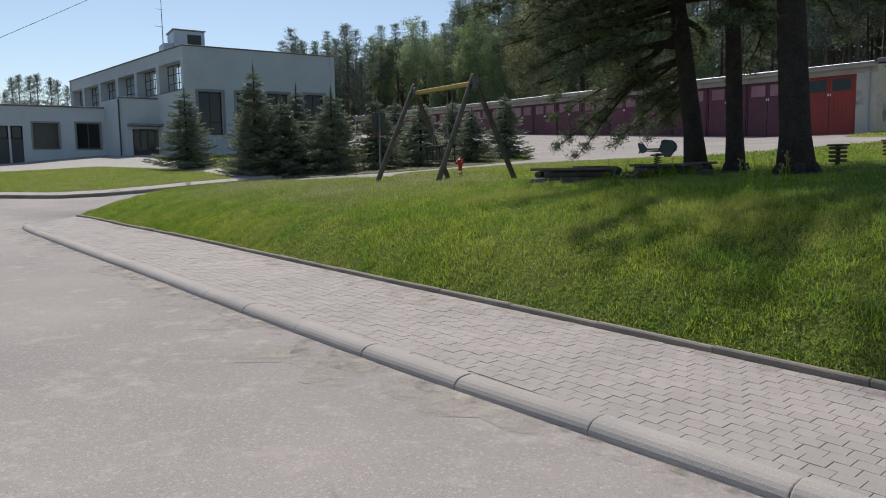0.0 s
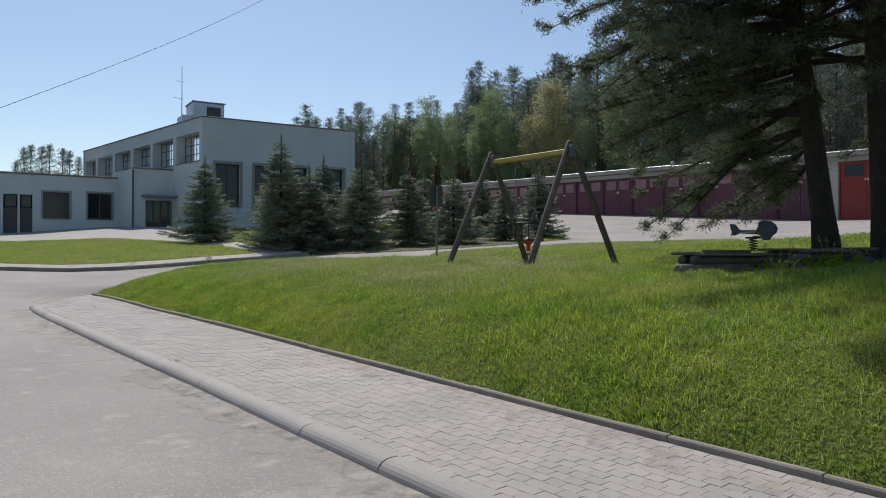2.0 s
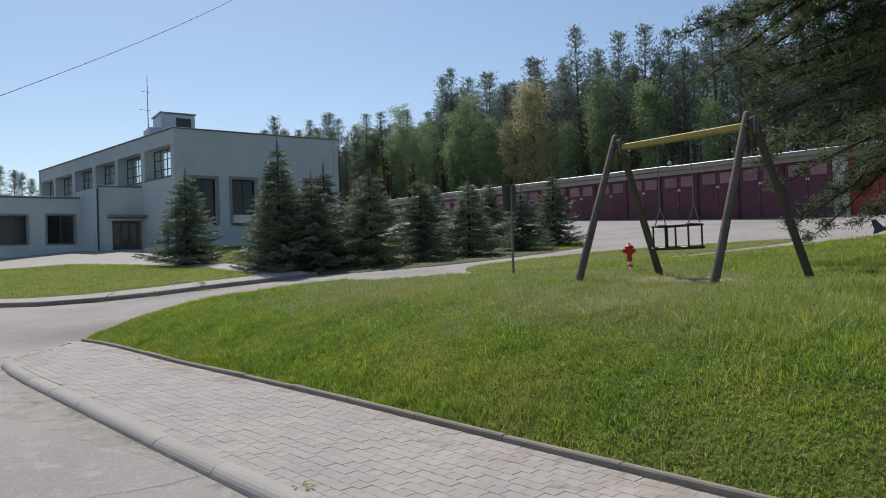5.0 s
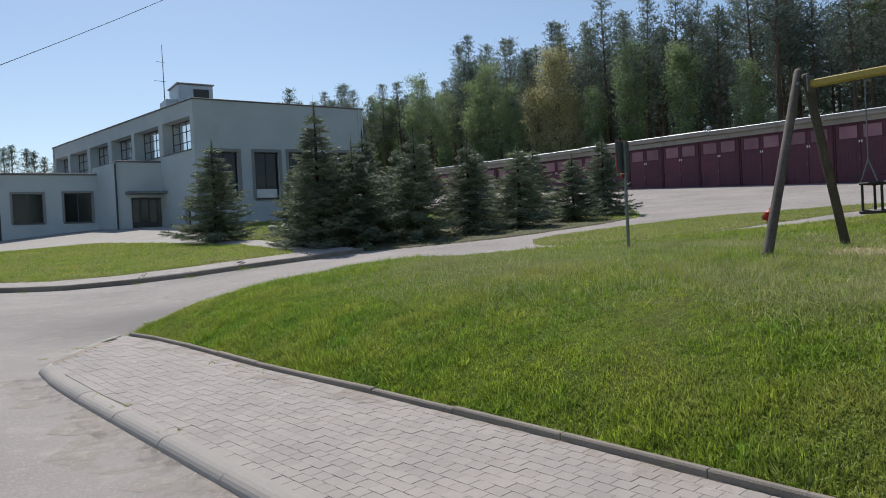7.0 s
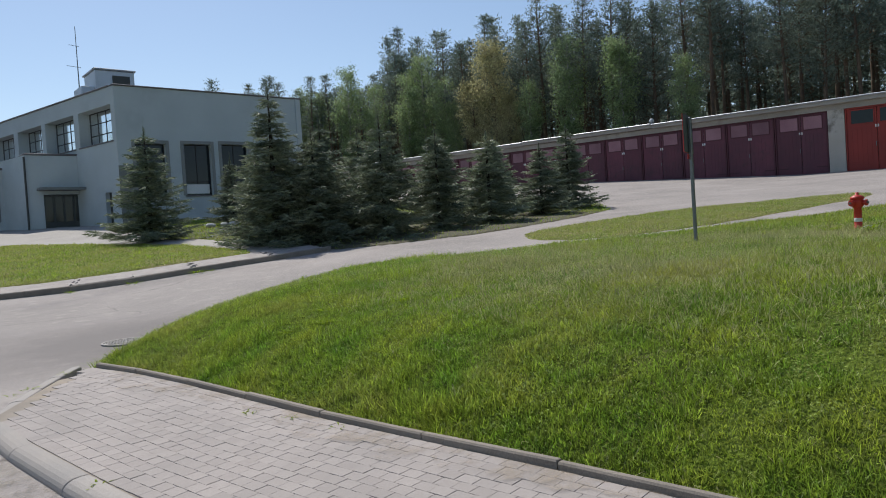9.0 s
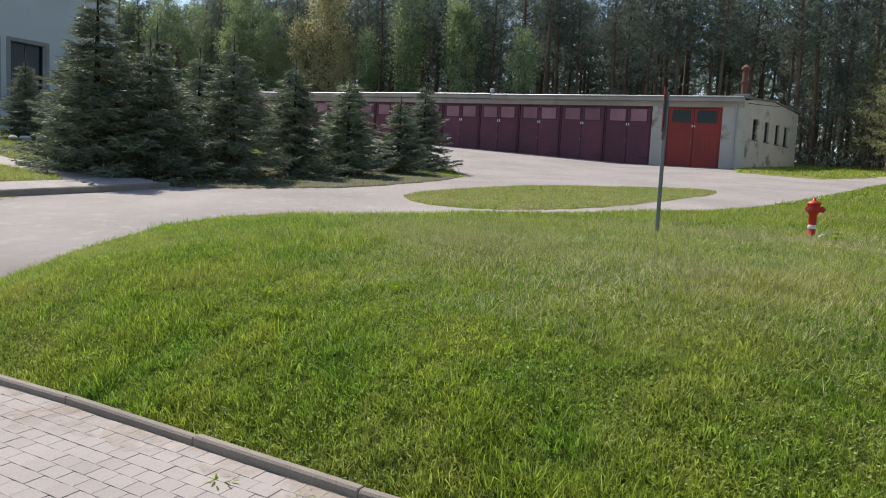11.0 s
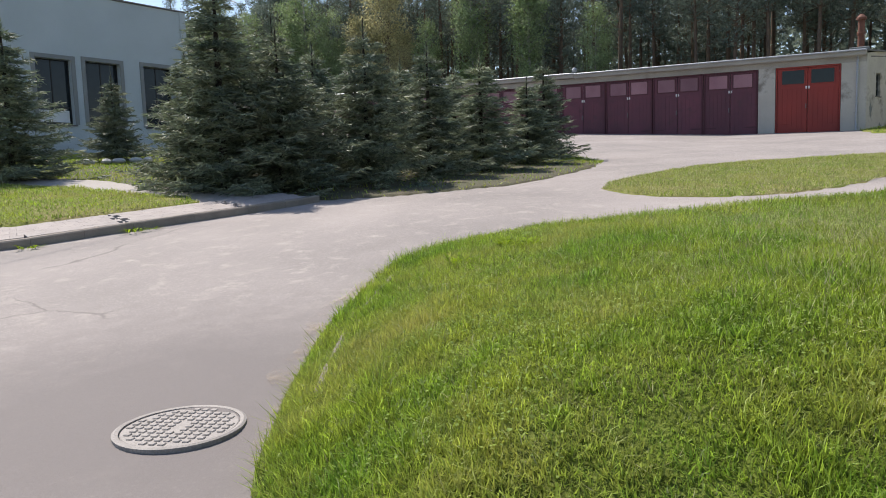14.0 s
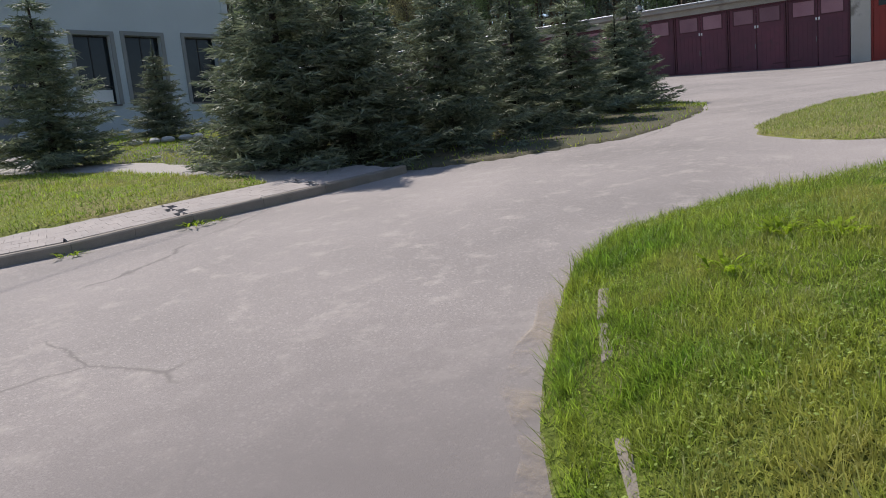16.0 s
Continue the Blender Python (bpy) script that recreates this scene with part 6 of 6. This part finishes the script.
def grass(name, n, box, poly, height, blade, seed, material, label, width=0.004, base_z=None, lush=None, thin=None, lean=0.55, simple=0, rim=0.01, tuft=0.17):
    """Many bent blades over a plan outline, gathered in tufts of uneven height that lean outwards."""
    rng = np.random.default_rng(seed)
    x0, x1, y0, y1 = box
    x, y = rng.uniform(x0, x1, n), rng.uniform(y0, y1, n)
    d = inside_by(poly, x, y)
    keep = d > rim
    if thin is not None:
        keep &= rng.random(n) < thin(x, y)
    x, y, d = x[keep], y[keep], d[keep]
    m = len(x)
    z = base_z(x, y) - 0.012
    around, off, own = tussock(x + 0.05 * np.sin(9 * y), y + 0.05 * np.sin(8 * x), tuft, 3)
    _, _, broad = tussock(x + 0.3 * np.sin(2.1 * y), y + 0.3 * np.sin(1.9 * x), tuft * 4.0, 5)
    tall = rng.uniform(*blade, m) * (0.6 + 0.6 * own) * (1.1 - 0.4 * off) * (0.75 + 0.45 * broad) * (lush(x, y, d) if lush is not None else 1)
    az = around + rng.normal(size=m) * (1.5 + 1.0 * (1 - off))
    out = np.stack([np.cos(az), np.sin(az), np.zeros(m)], 1)
    turn_ = rng.uniform(0, 6.28, m)
    side = np.stack([-np.sin(turn_), np.cos(turn_), np.zeros(m)], 1) * (width * rng.uniform(0.7, 1.3, m))[:, None]
    bend = rng.uniform(0.1, 1.0, m) * lean * 2
    p = np.stack([x, y, z], 1)
    up = np.array([0, 0, 1.0])
    mid = p + tall[:, None] * (0.55 * up + 0.22 * bend[:, None] * out)
    tip = p + tall[:, None] * ((1.0 - 0.3 * bend[:, None]) * up + 0.75 * bend[:, None] * out)
    if simple:
        verts = np.stack([p - side * 0.6, p + side * 0.6, tip], 1).reshape(-1, 3)
        return tagged(new(name, mesh_np(name, verts, np.arange(3 * m), np.full(m, 3), material)), label, "grass", kind="stuff")
    verts = np.stack([p - side / 2, p + side / 2, mid - side * 0.4, mid + side * 0.4, tip], 1).reshape(-1, 3)
    o = np.arange(m)[:, None] * 5
    loops = (o + np.array([[0, 1, 3, 2, 2, 3, 4]])).ravel()
    me = mesh_np(name, verts, loops, np.tile([4, 3], m), material)
    return tagged(new(name, me), label, "grass", kind="stuff")


def patchy(x, y):
    return 0.5 + 0.5 * np.sin(0.9 * x + 1.9 * np.sin(0.45 * y)) * np.sin(0.75 * y - 0.35 * x)


def bare(x, y):
    """Where the sand lies open, and along the sunken stones at the corner, nothing grows."""
    corner = (x < 7.7) & (x > 4.7) & (y > 21.8)
    d = np.full(np.shape(x), 1.0)
    d[corner] = inside_by(LAWN, x[corner], y[corner])
    gap = np.where((d > 0.12) & (d < 0.25), 0.3, 1.0)
    return gap * np.where(((x - 9.2) / 0.85) ** 2 + ((y - 12.75) / 1.35) ** 2 < 1, 0.06, 1.0) * np.where(((x - 10.5) / 1.6) ** 2 + ((y - 8.8) / 0.5) ** 2 < 1, 0.25, 1.0)


lawn_base = lambda x, y: lawn_z(x, y)
def near_lush(x, y, d):
    return 0.55 + 0.75 * patchy(x, y) + 0.25 * (y > 19) * (x < 9)


def swath(x, y):
    """The lawn close by the walk is drawn densest, and thins out with the distance."""
    return np.clip(1.15 - 0.16 * (x - 3.6) - 0.1 * np.maximum(0, 14 - y), 0.12, 1) * bare(x, y)


grass("grass", 640000, (3.2, 10.5, 0.5, 24.6), LAWN, None, (0.04, 0.095), 20, M_GRASS, "short even green grass of the near lawn", 0.0095, lawn_base, near_lush, bare, 0.8, 1)
grass("grass", 900000, (3.2, 9.5, 10.5, 24.6), LAWN, None, (0.03, 0.085), 21, M_GRASS, "fresh dense green grass of the lawn bank", 0.0078, lawn_base, near_lush, swath, 0.85, 1)
grass("grass", 250000, (3.2, 10.5, 1.5, 24.6), LAWN, None, (0.07, 0.15), 41, M_GRASS, "taller bent blades over the near lawn", 0.0048, lawn_base, near_lush, bare, 0.9)
grass("grass", 150000, (9.5, 21, 0.5, 24.6), LAWN, None, (0.07, 0.15), 22, M_GRASS, "green grass round the playground", 0.013, lawn_base, lambda x, y, d: 0.6 + 0.6 * patchy(x, y), bare, 0.7, 1)
grass("grass", 45000, (21, 52, 0.0, 18), LAWN, None, (0.07, 0.14), 23, M_GRASS, "grass of the far lawn", 0.03, lawn_base, None, None, 0.6, 1)
grass("cut_grass", 170000, (3.4, 17, 1, 23.5), LAWN, None, (0.05, 0.11), 24, M_STRAW, "pale dry cut grass lying in the lawn", 0.0075, lawn_base, None, lambda x, y: np.clip(1.5 * patchy(x + 2.6, y * 0.8 + 1.4) - 0.35, 0.3, 1), 1.0, 1)
grass("edge_grass", 90000, (3.3, 12, 20.3, 24.9), LAWN, None, (0.07, 0.2), 25, M_GRASS, "tall grass leaning over the road edge", 0.0065, lawn_base, None, lambda x, y: (inside_by(LAWN, x, y) < 0.24) * bare(x, y), 0.8, 1, -0.05)
grass("edge_straw", 16000, (3.3, 5.0, -2, 21), LAWN, None, (0.05, 0.14), 26, M_STRAW, "dry grass along the edging", 0.005, lawn_base, None, lambda x, y: (inside_by(LAWN, x, y) < 0.12) * 1.0, 0.9)
dry = lambda x, y: np.clip(1.3 - ((x - 8.8) / 3.8) ** 2 - ((y - 16.8) / 4.6) ** 2, 0, 1) * np.clip(0.35 + 0.9 * patchy(2.1 * x, 2.3 * y + 1.0), 0, 1)
grass("dry_grass", 170000, (5.0, 13.2, 12, 22), LAWN, None, (0.10, 0.17), 44, M_STRAW, "pale dry patch of the lawn before the hydrant", 0.0075, lawn_base, None, dry, 0.9, 1)


def clover(name, n, box, seed, label):
    """Small flat leaves in patches among the blades."""
    rng = np.random.default_rng(seed)
    x, y = rng.uniform(box[0], box[1], n), rng.uniform(box[2], box[3], n)
    _, off, own = tussock(x + 0.3 * np.sin(2.3 * y), y + 0.3 * np.sin(2.0 * x), 0.85, 11)
    keep = (inside_by(LAWN, x, y) > 0.05) & (own > 0.45) & (rng.random(n) < 1.25 - off) & (rng.random(n) < bare(x, y))
    x, y, own = x[keep], y[keep], own[keep]
    m = len(x)
    c = np.stack([x, y, lawn_z(x, y) + rng.uniform(0.02, 0.075, m)], 1)
    a = rng.uniform(0, 6.28, m)
    u = np.stack([np.cos(a), np.sin(a), rng.normal(size=m) * 0.35], 1)
    v = np.stack([-np.sin(a), np.cos(a), rng.normal(size=m) * 0.35], 1)
    r = rng.uniform(0.005, 0.011, m)[:, None]
    verts = np.stack([c - u * r, c + v * r * 0.7, c + u * r, c - v * r * 0.7], 1).reshape(-1, 3)
    return tagged(new(name, mesh_np(name, verts, np.arange(4 * m), np.full(m, 4), M_CLOVER)), label, "clover", kind="stuff")


clover("clover", 300000, (3.4, 14, 1, 24.4), 61, "patches of small clover leaves in the lawn")
dry_two = lambda x, y: np.clip(1.2 - ((x - 7.1) / 1.7) ** 2 - ((y - 11.4) / 2.4) ** 2, 0, 1) * np.clip(0.35 + 0.9 * patchy(2.6 * x + 1, 2.2 * y), 0, 1)
grass("dry_grass", 90000, (5.0, 9.2, 8.4, 14.4), LAWN, None, (0.10, 0.16), 45, M_STRAW, "pale dry patch of the lawn before the swing", 0.0085, lawn_base, None, dry_two, 0.95, 1)
isl = lambda x, y: sheet_z(ISLAND, 0.03, x, y)[0]
grass("grass", 45000, (14, 29, 19, 26), ISLAND, None, (0.04, 0.11), 27, M_GRASS, "short grass of the island", 0.013, isl, None, None, 0.7, 1)
grass("cut_grass", 95000, (14, 29, 19, 26), ISLAND, None, (0.04, 0.10), 28, M_STRAW, "dry grass of the island", 0.011, isl, None, None, 0.8, 1)
tri_z = lambda x, y: sheet_z(TRIANGLE, 0.16, x, y)[0]
grass("grass", 170000, (-8, 12, 31, 52), TRIANGLE, None, (0.05, 0.12), 29, M_GRASS, "green grass beside the concrete path", 0.018, tri_z, None, None, 0.7, 1)
grass("cut_grass", 70000, (-8, 12, 31, 52), TRIANGLE, None, (0.05, 0.11), 33, M_STRAW, "dry blades among the grass beside the path", 0.016, tri_z, None, None, 0.8, 1)
bed_z = lambda x, y: sheet_z(BED, 0.04, x, y)[0]
grass("grass", 80000, (12, 30, 27, 53), BED, None, (0.06, 0.14), 30, M_GRASS, "thin grass under the spruces", 0.02, bed_z, None, lambda x, y: np.where((y > 36) | (x > 25), 1.0, 0.12), 0.7, 1)
fg_z = lambda x, y: sheet_z(FAR_GRASS, 0.05, x, y)[0]
grass("grass", 15000, (43, 80, 12, 24), FAR_GRASS, None, (0.08, 0.2), 31, M_GRASS, "grass by the garage's end wall", 0.04, fg_z, None)

# ---- pavers, piece by piece ----
PW, PL = 0.098, 0.122


def paver_mesh():
    """A small concrete block with slightly wavy sides and a worn chamfer."""
    w, l, c = PW / 2 - 0.0008, PL / 2 - 0.0008, 0.002
    o = [(-w, -l), (w, -l), (w + c, 0), (w, l), (-w, l), (-w + c, 0)]
    n = len(o)
    inset = [(x * 0.972, y * 0.978) for x, y in o]
    b = Mesh()
    b.add([(x, y, -0.02) for x, y in o] + [(x, y, -0.002) for x, y in o] + [(x, y, 0.0) for x, y in inset],
          [(i, (i + 1) % n, n + (i + 1) % n, n + i) for i in range(n)] + [(n + i, n + (i + 1) % n, 2 * n + (i + 1) % n, 2 * n + i) for i in range(n)] + [tuple(range(2 * n, 3 * n))])
    return b


one = paver_mesh()
paver_data = one.data("paver", M_PAVER)
rest = Mesh()
near_pavers = 0
for col in range(-1, 18):
    for row in range(-125, 175):
        y = row * PL + (PL / 2 if col % 2 else 0)
        x = float(edge_x(y)) - 0.01 - (col + 0.5) * PW
        lo = float(kerb_x(min(y, 19.2))) + 0.165
        if x + 0.3 * PW > float(edge_x(y)) or x + PW * 0.2 < lo:
            continue
        if y > 19.2 and (y - 19.25) * 0.72 + 1.93 > x - 0.12:
            continue
        if y > 20.9:
            continue
        lean_ = math.atan2(float(edge_x(y - 0.5) - edge_x(y + 0.5)), 1.0)
        z = pave_z(x, y) + random.uniform(-0.0015, 0.0015)
        m = Matrix.Translation((x, y, z)) @ Matrix.Rotation(lean_ + random.uniform(-0.004, 0.004), 4, "Z") @ Matrix.Rotation(random.uniform(-0.004, 0.004) - 0.03, 4, "Y") @ Matrix.Rotation(0.022, 4, "X")
        if 8.4 < y < 11.6 and near_pavers < 300:
            p = new("paver", paver_data)
            p.matrix_basis = m
            p.parent = pavement
            near_pavers += 1
        else:
            rest.add(one.v, one.f, m)
tagged(part("paver_field", rest, M_PAVER, pavement), kind="stuff")

# small square setts behind the far kerb
setts = Mesh()
for (xa, ya), (xb, yb) in zip(NORTH_KERB[1:], NORTH_KERB[2:]):
    n = math.hypot(xb - xa, yb - ya)
    d = Vector((xb - xa, yb - ya, 0)) / n
    up = Vector((-d.y, d.x, 0))
    for i in range(int(n / 0.2)):
        for j in range(5):
            c = Vector((xa, ya, 0)) + d * (i + 0.5 + 0.5 * (j % 2)) * 0.2 + up * (0.27 + 0.2 * j)
            w = 0.0985
            q = [c + d * (u * w) + up * (v * w) for u, v in ((-1, -1), (1, -1), (1, 1), (-1, 1))]
            top = sheet_z(NORTH, 0.11, np.array([p.x for p in q]), np.array([p.y for p in q]), 0.14)[0] + 0.02 + random.uniform(-0.001, 0.001)
            setts.add([(p.x, p.y, z - 0.05) for p, z in zip(q, top)] + [(p.x, p.y, z) for p, z in zip(q, top)], [(0, 1, 5, 4), (1, 2, 6, 5), (2, 3, 7, 6), (3, 0, 4, 7), (4, 5, 6, 7)])
tagged(thing("paver_strip", setts, M_PAVER, "strip of small grey pavers behind the far kerb", "pavement"), kind="stuff")
